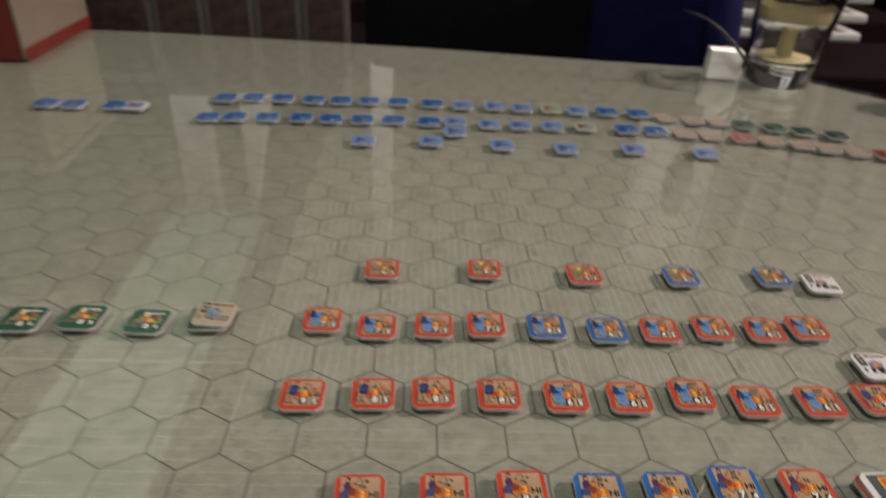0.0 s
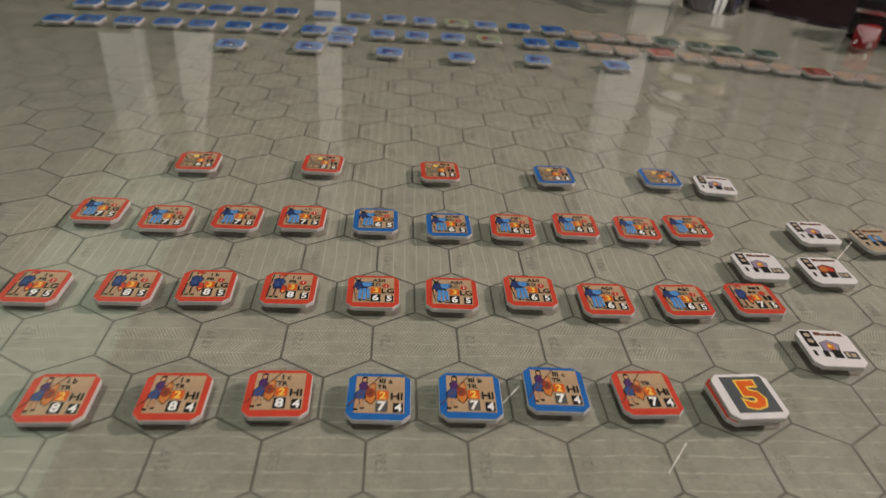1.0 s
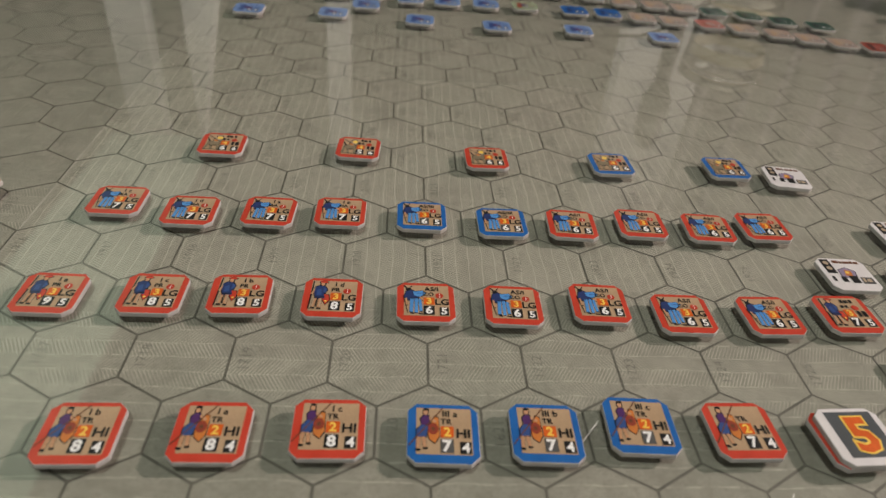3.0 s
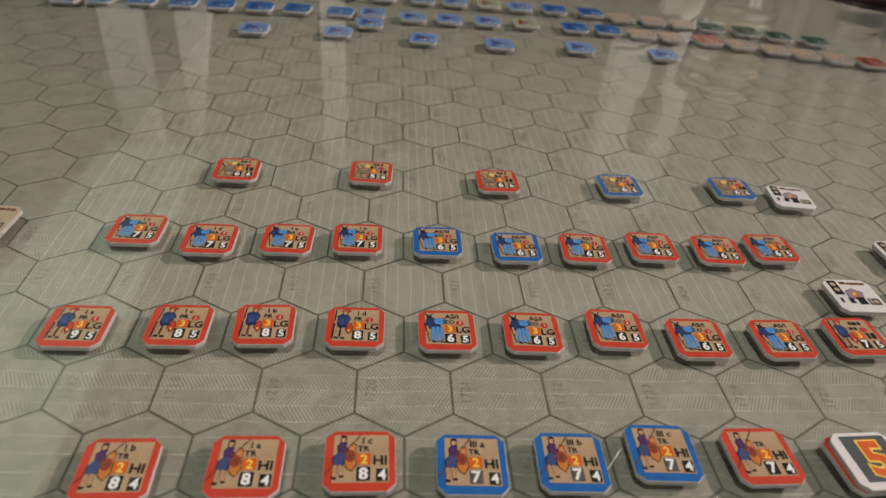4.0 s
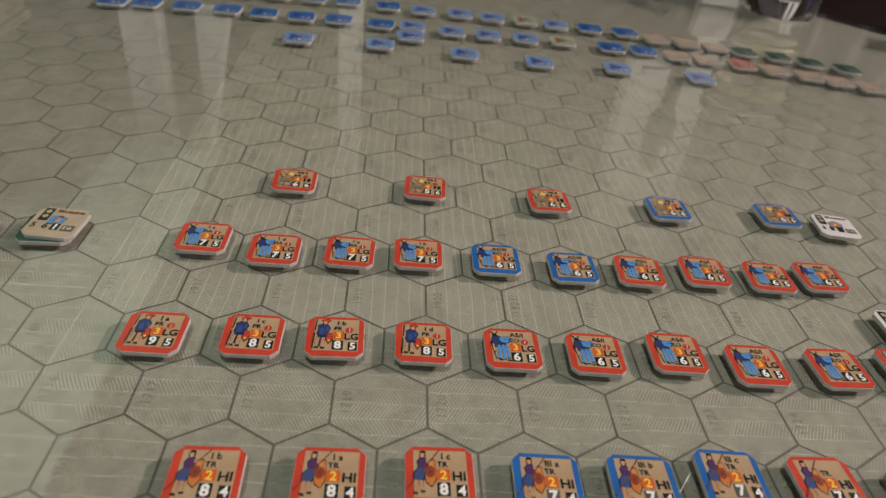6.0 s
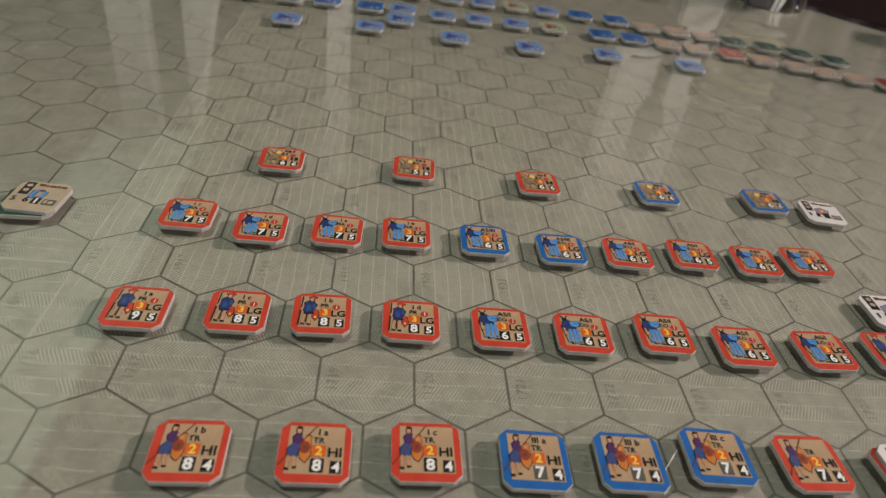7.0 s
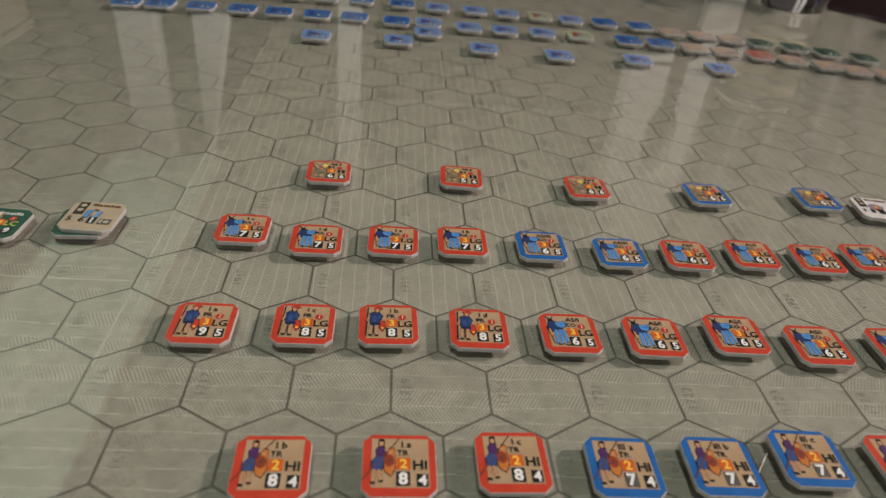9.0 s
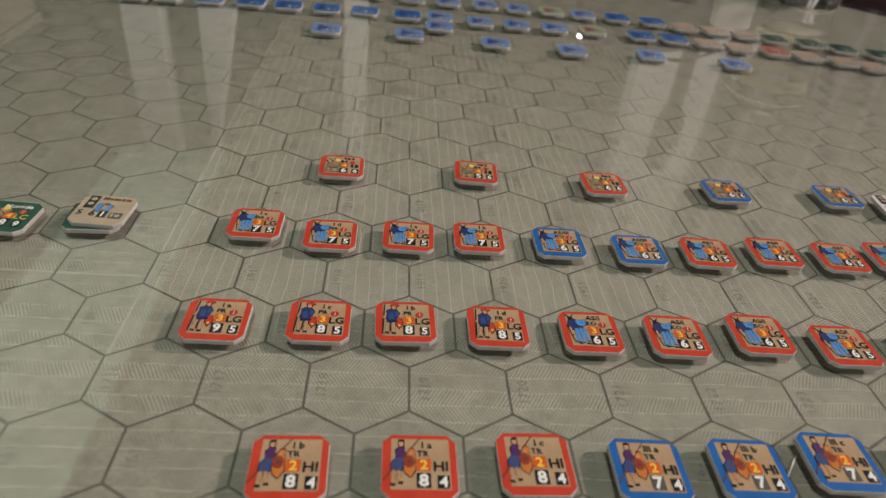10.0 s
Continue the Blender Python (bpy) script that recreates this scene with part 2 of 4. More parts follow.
def rect(cx, cy, w, h):
    return [(cx - w / 2, cy - h / 2), (cx + w / 2, cy - h / 2), (cx + w / 2, cy + h / 2), (cx - w / 2, cy + h / 2)]


def disc(cx, cy, rx, ry=None, n=14):
    ry = ry or rx
    return [(cx + rx * math.cos(2 * math.pi * i / n), cy + ry * math.sin(2 * math.pi * i / n)) for i in range(n)]


def lathe(profile, n=32):
    """A body of revolution from (radius, height) pairs."""
    bm = bmesh.new()
    rings = []
    for r, z in profile:
        if r < 1e-6:
            rings.append([bm.verts.new((0, 0, z))])
        else:
            rings.append([bm.verts.new((r * math.cos(2 * math.pi * i / n), r * math.sin(2 * math.pi * i / n), z)) for i in range(n)])
    for a, b in zip(rings, rings[1:]):
        for i in range(n):
            j = (i + 1) % n
            if len(a) == 1:
                bm.faces.new((a[0], b[j], b[i]))
            elif len(b) == 1:
                bm.faces.new((a[i], a[j], b[0]))
            else:
                bm.faces.new((a[i], a[j], b[j], b[i]))
    bmesh.ops.recalc_face_normals(bm, faces=bm.faces)
    for f in bm.faces:
        f.smooth = True
    return bm


def tube(points, radius, n=8):
    """A cord along a line of points."""
    bm = bmesh.new()
    rings = []
    for i, p in enumerate(points):
        a, b = Vector(points[max(i - 1, 0)]), Vector(points[min(i + 1, len(points) - 1)])
        turn = (b - a).to_track_quat("Z", "Y").to_matrix()
        rings.append([bm.verts.new(Vector(p) + turn @ Vector((radius * math.cos(2 * math.pi * k / n), radius * math.sin(2 * math.pi * k / n), 0))) for k in range(n)])
    for a, b in zip(rings, rings[1:]):
        for i in range(n):
            bm.faces.new((a[i], a[(i + 1) % n], b[(i + 1) % n], b[i])).smooth = True
    bm.faces.new(rings[0][::-1])
    bm.faces.new(rings[-1])
    bmesh.ops.recalc_face_normals(bm, faces=bm.faces)
    return bm


def letters(pieces, z):
    """Words in the built-in font as one flat mesh; pieces: (text, centre x, centre y, height, bold)."""
    bm = bmesh.new()
    for text, cx, cy, height, bold in pieces:
        curve = bpy.data.curves.new("words", "FONT")
        curve.body, curve.size, curve.offset = text, 1.0, bold
        curve.align_x, curve.align_y, curve.resolution_u = "CENTER", "CENTER", 2
        holder = bpy.data.objects.new("words", curve)
        mesh = holder.to_mesh()
        if len(mesh.vertices):
            co = np.array([v.co[:] for v in mesh.vertices])
            mid, tall = (co.max(0) + co.min(0)) / 2, max(co[:, 1].max() - co[:, 1].min(), 0.1)
            s = height / max(tall, 0.55)
            verts = [bm.verts.new((cx + (p[0] - mid[0]) * s, cy + (p[1] - mid[1]) * s, z)) for p in co]
            for poly in mesh.polygons:
                try:
                    bm.faces.new([verts[i] for i in poly.vertices])
                except ValueError:
                    pass
        holder.to_mesh_clear()
        bpy.data.objects.remove(holder)
        bpy.data.curves.remove(curve)
    return bm


# ---- room ----
R = W / math.sqrt(3)
XL, XR, YN, YF = -2.4, 2.6, -2.2, 4.2


def structure(name, bm, material, label, category):
    return tagged(part(name, bm, material), label, category, kind="structure")


structure("floor", block(XL, XR, YN, YF, -0.1, 0.0), M["floor"], "dark brown carpeted floor of the dim room", "floor")
structure("ceiling", block(XL, XR, YN, YF, CEIL, CEIL + 0.1), M["ceiling"], "off-white painted ceiling", "ceiling")
structure("wall_north", block(XL, XR, YF, YF + 0.1, 0, CEIL), M["wall"], "dim brown-grey painted wall behind the table", "wall")
structure("wall_south", block(XL, XR, YN - 0.1, YN, 0, CEIL), M["wall"], "dim brown-grey painted wall", "wall")
structure("wall_west", block(XL - 0.1, XL, YN, YF, 0, CEIL), M["wall"], "dim brown-grey painted wall", "wall")
structure("wall_east", block(XR, XR + 0.1, YN, YF, 0, CEIL), M["wall"], "dim brown-grey painted wall", "wall")

# unseen lamp head, form and height invented for the bright band mirrored in the sheet
X0, X1, Y0, Y1 = -0.448, -0.276, -0.05, 0.94
work_lamp = thing("work_lamp", pose(0, 0, Z0 + 0.45), "unseen flat work lamp, its form invented for the mirrored bright band", "lamp")
part("diffuser", block(X0, X1, Y0, Y1, 0.0, 0.006, 0.001), diffuser("lamp_diffuser", (0.78, 1.0, 0.73), 1.0, X0, X1, Y0, Y1, 0.004), work_lamp, "glowing greenish-white diffuser")
part("head", block(X0 - 0.004, X1 + 0.004, Y0 - 0.004, Y1 + 0.004, 0.006, 0.018, 0.003), M["dark"], work_lamp)
part("arm", tube([(X0 + 0.05, 0.25, 0.018), (X0 + 0.02, 0.25, 0.05), (-0.54, 0.25, 0.06), (-0.575, 0.25, 0.02), (-0.575, 0.25, -0.447)], 0.007), M["white_board"], work_lamp)
part("foot", lathe([(0.0, -0.434), (0.05, -0.437), (0.055, -0.4475), (0.0, -0.4475)], 28), M["white_board"], work_lamp, place=pose(-0.575, 0.25, 0.0))

overhead = thing("ceiling_lamp", pose(-0.10, -0.40, CEIL), "round ceiling lamp with a white metal shade", "lamp")
part("canopy", lathe([(0.0, 0.0), (0.05, 0.0), (0.05, -0.02), (0.0, -0.03)], 24), M["white_board"], overhead)
part("shade", lathe([(0.02, -0.03), (0.20, -0.06), (0.235, -0.115), (0.23, -0.115), (0.195, -0.065), (0.02, -0.036)], 32), M["white_board"], overhead)

# ---- table with map under a clear sheet ----


EDGE = [(-33, 15), (-29, 20), (-18, 22), (-10.9, 22.0), (0, 21.2), (7.3, 20.25), (10.7, 19.95), (13.6, 19.3), (15.2, 17.9), (16.6, 16.5), (18.6, 15.4), (22, 12), (24.5, 7), (25.5, 0)]


def far_edge(x):
    """How far the top reaches at x, both in hexagon widths."""
    return float(np.interp(x, [p[0] for p in EDGE], [p[1] for p in EDGE], left=-40, right=-40))


def table_outline(grow=0.0):
    """A long top whose far side runs askew and is cut off at the corners."""
    pts = [(-33.5, -14), (-30, -21.5), (22, -21.5), (25.5, -14)] + EDGE[::-1]
    return [(x * W + math.copysign(grow, x), y * W + math.copysign(grow, y)) for x, y in pts]


table = thing("table", pose(0, 0, 0), "brown wooden table with a curved far edge, under the game map", "table")
part("tabletop", prism(table_outline(0.006), Z0 - 0.034, Z0 - 0.0008, 0.004), M["wood"], table)
leg = part("leg", block(-0.03, 0.03, -0.03, 0.03, 0, Z0 - 0.034, 0.004), M["wood"], table, place=pose(-0.5, -0.28, 0))
for x, y in ((0.40, -0.28), (-0.5, 0.22), (0.40, 0.14)):
    part("leg", leg.data, None, table, place=pose(x, y, 0))

game_map = thing("game_map", pose(0, 0, Z0), "grey-green printed paper game map with hexagons, lying under clear acrylic", "game map")
part("sheet", prism(table_outline(-0.002), -0.0006, 0.0), M["map"], game_map)


def hex_lines():
    """The printed net: for each cell the upright edge and the two lower slanting edges."""
    bm = bmesh.new()
    half = 0.00026
    z = 0.00004
    slant = Vector((math.sqrt(3) / 2, 0.5, 0))
    fall = Vector((math.sqrt(3) / 2, -0.5, 0))
    for k in range(-14, 28):
        for i in range(-36, 35):
            x = (i + (0.5 if k % 2 else 0.0)) * W
            y = 1.5 * R * k
            if y > (far_edge(x / W) - 0.75) * W or not -32 * W < x < 24.3 * W:
                continue
            a, b = Vector((x, y - R / 2, z)), Vector((x, y + R / 2, z))
            for p, q in ((a, b), (b, b + slant * R), (a, a + fall * R)):
                d = (q - p).normalized()
                side = Vector((-d.y, d.x, 0)) * half
                cut = d * half / math.sqrt(3)
                bm.faces.new([bm.verts.new(v) for v in (p + side + cut, p - side + cut, q - side - cut, q + side - cut)])
            for c, up in ((a, 1), (b, -1)):
                r = 2 * half / math.sqrt(3)
                bm.faces.new([bm.verts.new(c + Vector((r * math.cos(t), r * math.sin(t), 0))) for t in (math.radians(30 + 120 * j + (180 if up < 0 else 0)) for j in range(3))])
    return bm


tagged(part("hexagon_net", hex_lines(), M["line"], game_map, "thin dark grey printed hexagon lines"), kind="stuff")


def hex_numbers():
    """The four-figure number of each cell, row then column, turned to read away from the viewer."""
    shapes = {}
    for c in "0123456789":
        bm = letters([(c, 0.0, 0.0, 0.105 * W, 0.0)], 0.0)
        bm.verts.index_update()
        shapes[c] = ([(-v.co.y, v.co.x) for v in bm.verts], [[v.index for v in f.verts] for f in bm.faces])
        bm.free()
    verts, faces = [], []
    for k in range(-10, 23):
        for i in range(-17, 24):
            x = (i + (0.5 if k % 2 else 0.0)) * W + 0.15 * W
            y = 1.5 * R * k
            if y > (far_edge(x / W) - 0.75) * W:
                continue
            for d, c in enumerate("%02d%02d" % (17 + k, 19 + i)):
                start, (co, polys) = len(verts), shapes[c]
                verts += [(x + a, y + (d - 1.5) * 0.082 * W + b, 0.00005) for a, b in co]
                faces += [[start + j for j in p] for p in polys]
    mesh = bpy.data.meshes.new("cell_numbers")
    mesh.from_pydata(verts, [], faces)
    return mesh


tagged(part("cell_numbers", hex_numbers(), M["number"], game_map, "small faded printed numbers in every hexagon"), kind="stuff")


def strip(points, width, z, seed):
    """A ragged worn line."""
    rng = random.Random(seed)
    bm = bmesh.new()
    (x0, y0), (x1, y1) = points
    n = max(4, int(math.hypot(x1 - x0, y1 - y0) / 0.004))
    d = Vector((x1 - x0, y1 - y0, 0)).normalized()
    side = Vector((-d.y, d.x, 0))
    rows = []
    for i in range(n + 1):
        p = Vector((x0 + (x1 - x0) * i / n, y0 + (y1 - y0) * i / n, z))
        w = width * rng.uniform(0.35, 1.0)
        rows.append((bm.verts.new(p + side * w / 2), bm.verts.new(p - side * w / 2)))
    for a, b in zip(rows, rows[1:]):
        bm.faces.new((a[0], a[1], b[1], b[0]))
    return bm


part("crease", strip([(-2.98 * W, 0.2 * W), (-2.98 * W, 20 * W)], 0.00075, 0.00003, 1), M["crease"], game_map, "pale worn fold")
part("crease", strip([(-16 * W, 1.58 * W), (-2.98 * W, 1.57 * W)], 0.00065, 0.00003, 2), M["crease"], game_map, "pale worn fold")

SHEET = 0.0021       # thickness of the clear sheet
TOP = Z0 + SHEET     # where the pieces lie
acrylic_sheet = prism(table_outline(-0.004), 0.00008, SHEET)
acrylic_sheet.faces.ensure_lookup_table()
for f in acrylic_sheet.faces:
    f.material_index = 0 if f.normal.z > 0.5 else 1
clear = part("acrylic_sheet", acrylic_sheet)
clear.data.materials.append(M["acrylic"])
clear.data.materials.append(M["acrylic_under"])
clear.matrix_basis = pose(0, 0, Z0)
clear.visible_shadow = False
tagged(clear, "clear glossy acrylic sheet laid over the game map", "acrylic sheet")


for ends, wide, seed in ((((4.87, -1.89), (5.17, -1.53)), 0.0003, 7), (((8.62, 1.82), (9.24, 2.41)), 0.0003, 8), (((3.36, -1.06), (3.60, -0.77)), 0.00025, 9)):
    (x0, y0), (x1, y1) = ends
    part("scratch", strip([(x0 * W, y0 * W), (x1 * W, y1 * W)], wide, SHEET + 0.00004, seed), M["scuff"], clear, "fine white scratch")

# ---- cardboard counters ----
SIDE = 0.65 * W
THICK = 0.00112
STEP = 0.000035
made = {}


def shared(key, build):
    if key not in made:
        bm = build()
        mesh = bpy.data.meshes.new(key.split("|")[0])
        bm.to_mesh(mesh)
        bm.free()
        made[key] = mesh
    return made[key]


def clipped(size, cut):
    h, c = size / 2, cut
    return [(h, -h + c), (h, h - c), (h - c, h), (-h + c, h), (-h, h - c), (-h, -h + c), (-h + c, -h), (h - c, -h)]


def scaled(polygons):
    return [[(x * SIDE, y * SIDE) for x, y in p] for p in polygons]


def put(parent, name, key, polygons, layer, material, label=""):
    mesh = shared(name + "|" + key, lambda: sheet(scaled(polygons), THICK + layer * STEP))
    return part(name, mesh, M[material], parent, label) if not mesh.materials else part(name, mesh, None, parent, label)


def write(parent, name, pieces, layer, material, label=""):
    key = name + "|" + material + "".join("%s%.2f%.2f" % p[:3] for p in pieces)
    mesh = shared(key, lambda: letters([(t, x * SIDE, y * SIDE, h * SIDE, b) for t, x, y, h, b in pieces], THICK + layer * STEP))
    return part(name, mesh, None if mesh.materials else M[material], parent, label)


def body(parent, border, thick=THICK):
    mesh = shared("core|%.5f" % thick, lambda: prism(clipped(SIDE, 0.125 * SIDE), 0, thick, 0.00010, 1))
    part("core", mesh, None if mesh.materials else M["core"], parent, "white cardboard edge")
    return put(parent, "face", border, [clipped(0.985, 0.12)], 1, border)


def seg(x0, y0, x1, y1, w):
    """A straight stroke."""
    d = math.hypot(x1 - x0, y1 - y0)
    a, b = (y0 - y1) / d * w / 2, (x1 - x0) / d * w / 2
    return [(x0 + a, y0 + b), (x0 - a, y0 - b), (x1 - a, y1 - b), (x1 + a, y1 + b)]


FIGURES = {
    # plain coloured shapes of the printed picture: (polygons, ink)
    "spear": [([seg(-0.378, -0.31, -0.345, 0.41, 0.022)], "black"), ([seg(-0.352, -0.31, -0.322, 0.41, 0.012)], "cream"),
              ([disc(-0.19, 0.33, 0.036, 0.05, 9)], "skin"), ([disc(-0.175, 0.385, 0.07, 0.026, 9), [(-0.15, 0.06), (-0.065, 0.05), (-0.05, -0.09), (-0.11, -0.20), (-0.165, -0.07)]], "red"),
              ([seg(-0.30, 0.2, -0.36, 0.05, 0.04), seg(-0.285, -0.05, -0.315, -0.27, 0.055), seg(-0.20, -0.05, -0.205, -0.28, 0.055)], "skin"),
              ([[(-0.285, -0.05), (-0.32, 0.10), (-0.31, 0.24), (-0.25, 0.285), (-0.15, 0.27), (-0.10, 0.18), (-0.15, 0.08), (-0.13, -0.05)]], "navy"),
              ([[(-0.27, 0.03), (-0.28, 0.16), (-0.21, 0.2), (-0.19, 0.04)], [(-0.17, 0.1), (-0.12, 0.1), (-0.11, 0.2), (-0.16, 0.24)]], "cobalt"),
              ([seg(-0.305, -0.06, -0.325, -0.26, 0.018), seg(-0.19, -0.06, -0.19, -0.27, 0.018)], "cream"),
              ([seg(-0.25, -0.06, -0.255, -0.27, 0.02), seg(-0.335, -0.29, -0.27, -0.305, 0.035), seg(-0.235, -0.30, -0.165, -0.31, 0.035), seg(-0.30, -0.025, -0.13, -0.015, 0.02)], "black"),
              ([disc(-0.105, -0.12, 0.022)], "yellow")],
    "shield": [([seg(-0.375, 0.41, -0.30, 0.32, 0.03), seg(-0.235, 0.41, -0.285, 0.32, 0.022), disc(-0.295, 0.305, 0.05, 0.05, 9), seg(-0.385, 0.14, -0.31, -0.30, 0.016)], "black"),
               ([[(-0.29, 0.02), (-0.37, 0.10), (-0.34, 0.25), (-0.24, 0.29), (-0.12, 0.22), (-0.14, 0.07)]], "navy"),
               ([[(-0.20, 0.15), (-0.22, 0.25), (-0.06, 0.28), (0.0, 0.20), (-0.10, 0.11)],
                 seg(-0.235, 0.07, -0.255, -0.27, 0.06), seg(-0.165, 0.08, -0.165, -0.285, 0.055), seg(-0.105, 0.06, -0.085, -0.25, 0.05)], "sky"),
               ([seg(-0.10, 0.10, -0.015, 0.02, 0.05), seg(-0.34, 0.08, -0.325, -0.10, 0.035)], "skin"),
               ([seg(-0.15, 0.2, -0.03, 0.22, 0.012)], "cobalt"),
               ([seg(-0.265, -0.30, -0.20, -0.315, 0.03), seg(-0.13, -0.31, -0.05, -0.32, 0.03), seg(-0.26, 0.06, -0.14, 0.08, 0.016)], "black")],
    "pike": [([disc(-0.245, 0.345, 0.034, 0.05, 9)], "skin"), ([disc(-0.24, 0.395, 0.048, 0.024, 9)], "black"),
             ([[(-0.195, -0.11), (-0.21, 0.0), (-0.13, 0.27), (-0.065, 0.25), (-0.055, -0.06), (-0.115, -0.18)]], "ochre"),
             ([seg(-0.335, -0.06, -0.35, -0.27, 0.045), seg(-0.275, -0.06, -0.255, -0.25, 0.045), seg(-0.21, 0.25, -0.10, 0.18, 0.04)], "skin"),
             ([[(-0.30, 0.11), (-0.315, 0.23), (-0.265, 0.295), (-0.20, 0.28), (-0.185, 0.13)]], "plum"),
             ([[(-0.37, -0.08), (-0.365, 0.04), (-0.30, 0.125), (-0.205, 0.11), (-0.235, -0.08)]], "cobalt"),
             ([disc(-0.14, 0.06, 0.075, 0.10, 12)], "rust"), ([disc(-0.14, 0.06, 0.03, 0.04, 8)], "brown"),
             ([seg(-0.38, -0.29, -0.315, -0.30, 0.035), seg(-0.275, -0.27, -0.215, -0.265, 0.035)], "black"),
             ([seg(-0.47, -0.22, 0.0, 0.425, 0.016)], "brown")],
    "rider": [([disc(-0.19, 0.0, 0.15, 0.10, 10), seg(-0.31, -0.02, -0.36, -0.28, 0.05), seg(-0.24, -0.05, -0.22, -0.30, 0.05), seg(-0.10, -0.05, -0.06, -0.29, 0.05), [(-0.10, 0.02), (-0.03, 0.0), (0.03, 0.20), (-0.03, 0.27), (-0.10, 0.18)]], "olive"),
              ([disc(-0.12, 0.31, 0.055, 0.06, 9), [(-0.22, 0.06), (-0.10, 0.05), (-0.06, 0.2), (-0.12, 0.27), (-0.22, 0.22)]], "cream"),
              ([disc(-0.10, 0.25, 0.07, 0.07, 9)], "yellow"), ([disc(-0.17, 0.12, 0.05, 0.05, 8)], "ochre"),
              ([seg(-0.37, 0.36, -0.02, 0.02, 0.018), seg(-0.37, 0.24, -0.29, 0.06, 0.03), seg(-0.29, -0.14, -0.10, -0.12, 0.02), seg(-0.34, -0.30, -0.04, -0.315, 0.02)], "black")],
    "leader": [([[(-0.16, -0.06), (-0.06, -0.08), (-0.01, 0.1), (-0.05, 0.2), (-0.15, 0.16)], [(0.02, -0.08), (0.10, -0.07), (0.14, 0.14), (0.04, 0.17)]], "sky"), ([[(-0.05, 0.0), (0.04, -0.02), (0.05, 0.14), (-0.02, 0.17)]], "tan"), ([disc(0.01, 0.18, 0.035), seg(-0.08, -0.04, -0.05, 0.14, 0.02)], "brown")],
    "leader_grey": [([[(-0.16, -0.1), (0.12, -0.12), (0.18, 0.1), (0.02, 0.2), (-0.15, 0.12)]], "violet"), ([[(-0.07, -0.05), (0.07, -0.06), (0.09, 0.1), (-0.03, 0.13)]], "ochre"), ([disc(0.0, 0.05, 0.04, 0.04, 8)], "yellow")],
    "leader_red": [([[(-0.16, -0.1), (0.14, -0.12), (0.2, 0.1), (0.02, 0.2), (-0.15, 0.12)]], "rust"), ([disc(-0.05, 0.04, 0.10, 0.09, 9)], "ochre"), ([disc(0.1, 0.02, 0.07, 0.08, 9)], "red")],
}


def grown(points, d):
    cx, cy = (sum(p[i] for p in points) / len(points) for i in (0, 1))
    out = []
    for px, py in points:
        r = max(math.hypot(px - cx, py - cy), 1e-6)
        out.append((px + (px - cx) / r * d, py + (py - cy) / r * d))
    return out


def picture(ob, figure):
    """The printed picture: dark outlines, then coloured shapes one above another."""
    key = "picture|" + figure
    if key not in made:
        layers = [(grown(q, 0.017), "black") for polygons, ink in FIGURES[figure] for q in polygons if ink not in ("black", "yellow")]
        layers += [(q, ink) for polygons, ink in FIGURES[figure] for q in polygons]
        inks = sorted({ink for _, ink in layers})
        bm = bmesh.new()
        for i, (q, ink) in enumerate(layers):
            f = bm.faces.new([bm.verts.new((x * SIDE, y * SIDE, THICK + 2.5 * STEP + i * 0.000004)) for x, y in q])
            f.normal_update()
            if f.normal.z < 0:
                f.normal_flip()
            f.material_index = inks.index(ink)
        mesh = bpy.data.meshes.new("picture")
        bm.to_mesh(mesh)
        bm.free()
        for ink in inks:
            mesh.materials.append(M[ink])
        made[key] = mesh
    tagged(part("picture", made[key], None, ob, "small printed picture"), kind="stuff")


def counter(x, y, turn, border, figure, name_text, kind_text, strength, quality, speed, arm, badge, label, group, inner="tan", legible=True, inks=("black", "black")):
    """One square unit counter with clipped corners and its print; inks: of the name and of the arm."""
    ob = thing("game_counter", pose(x * W, y * W, TOP, 0, 0, turn), label, "game counter", group)
    body(ob, border)
    put(ob, "panel", inner, [rect(0.012, 0.033, 0.775, 0.785)], 2, inner)
    picture(ob, figure)
    if badge:
        put(ob, "badge", "j", [disc(0.235, 0.155, 0.068)], 5, "red")
        if legible:
            write(ob, "badge_letter", [("J", 0.235, 0.155, 0.09, 0.0)], 6, "paper")
    put(ob, "strength_box", "s", [rect(0.055, 0.01, 0.185, 0.185)], 5.2, "orange")
    put(ob, "quality_box", "q" + border, [rect(0.05, -0.225, 0.185, 0.22)], 5, "black" if border != "blue" else "grey")
    put(ob, "speed_box", "m", [rect(0.305, -0.245, 0.155, 0.195)], 5, "black")
    write(ob, "strength", [(strength, 0.055, 0.01, 0.155, 0.03)], 6, "yellow")
    write(ob, "digit", [(quality, 0.05, -0.225, 0.195, 0.035)], 7, "paper")
    write(ob, "digit", [(speed, 0.305, -0.245, 0.165, 0.03)], 7, "paper")
    if legible:
        write(ob, "lettering", [(name_text, 0.10, 0.325, 0.11, 0.016), (kind_text, 0.045, 0.185, 0.095, 0.016)], 6, inks[0])
        write(ob, "lettering", [(arm, 0.278, -0.01, 0.155, 0.02)], 6, inks[1])
    else:
        put(ob, "lettering", "bars", [rect(0.06, 0.33, 0.05, 0.09), rect(0.14, 0.32, 0.08, 0.08), rect(0.24, 0.325, 0.05, 0.09), rect(0.0, 0.185, 0.06, 0.07), rect(0.09, 0.185, 0.05, 0.07), rect(0.23, -0.01, 0.05, 0.15), rect(0.33, -0.01, 0.08, 0.15)], 6, "black")
    return ob


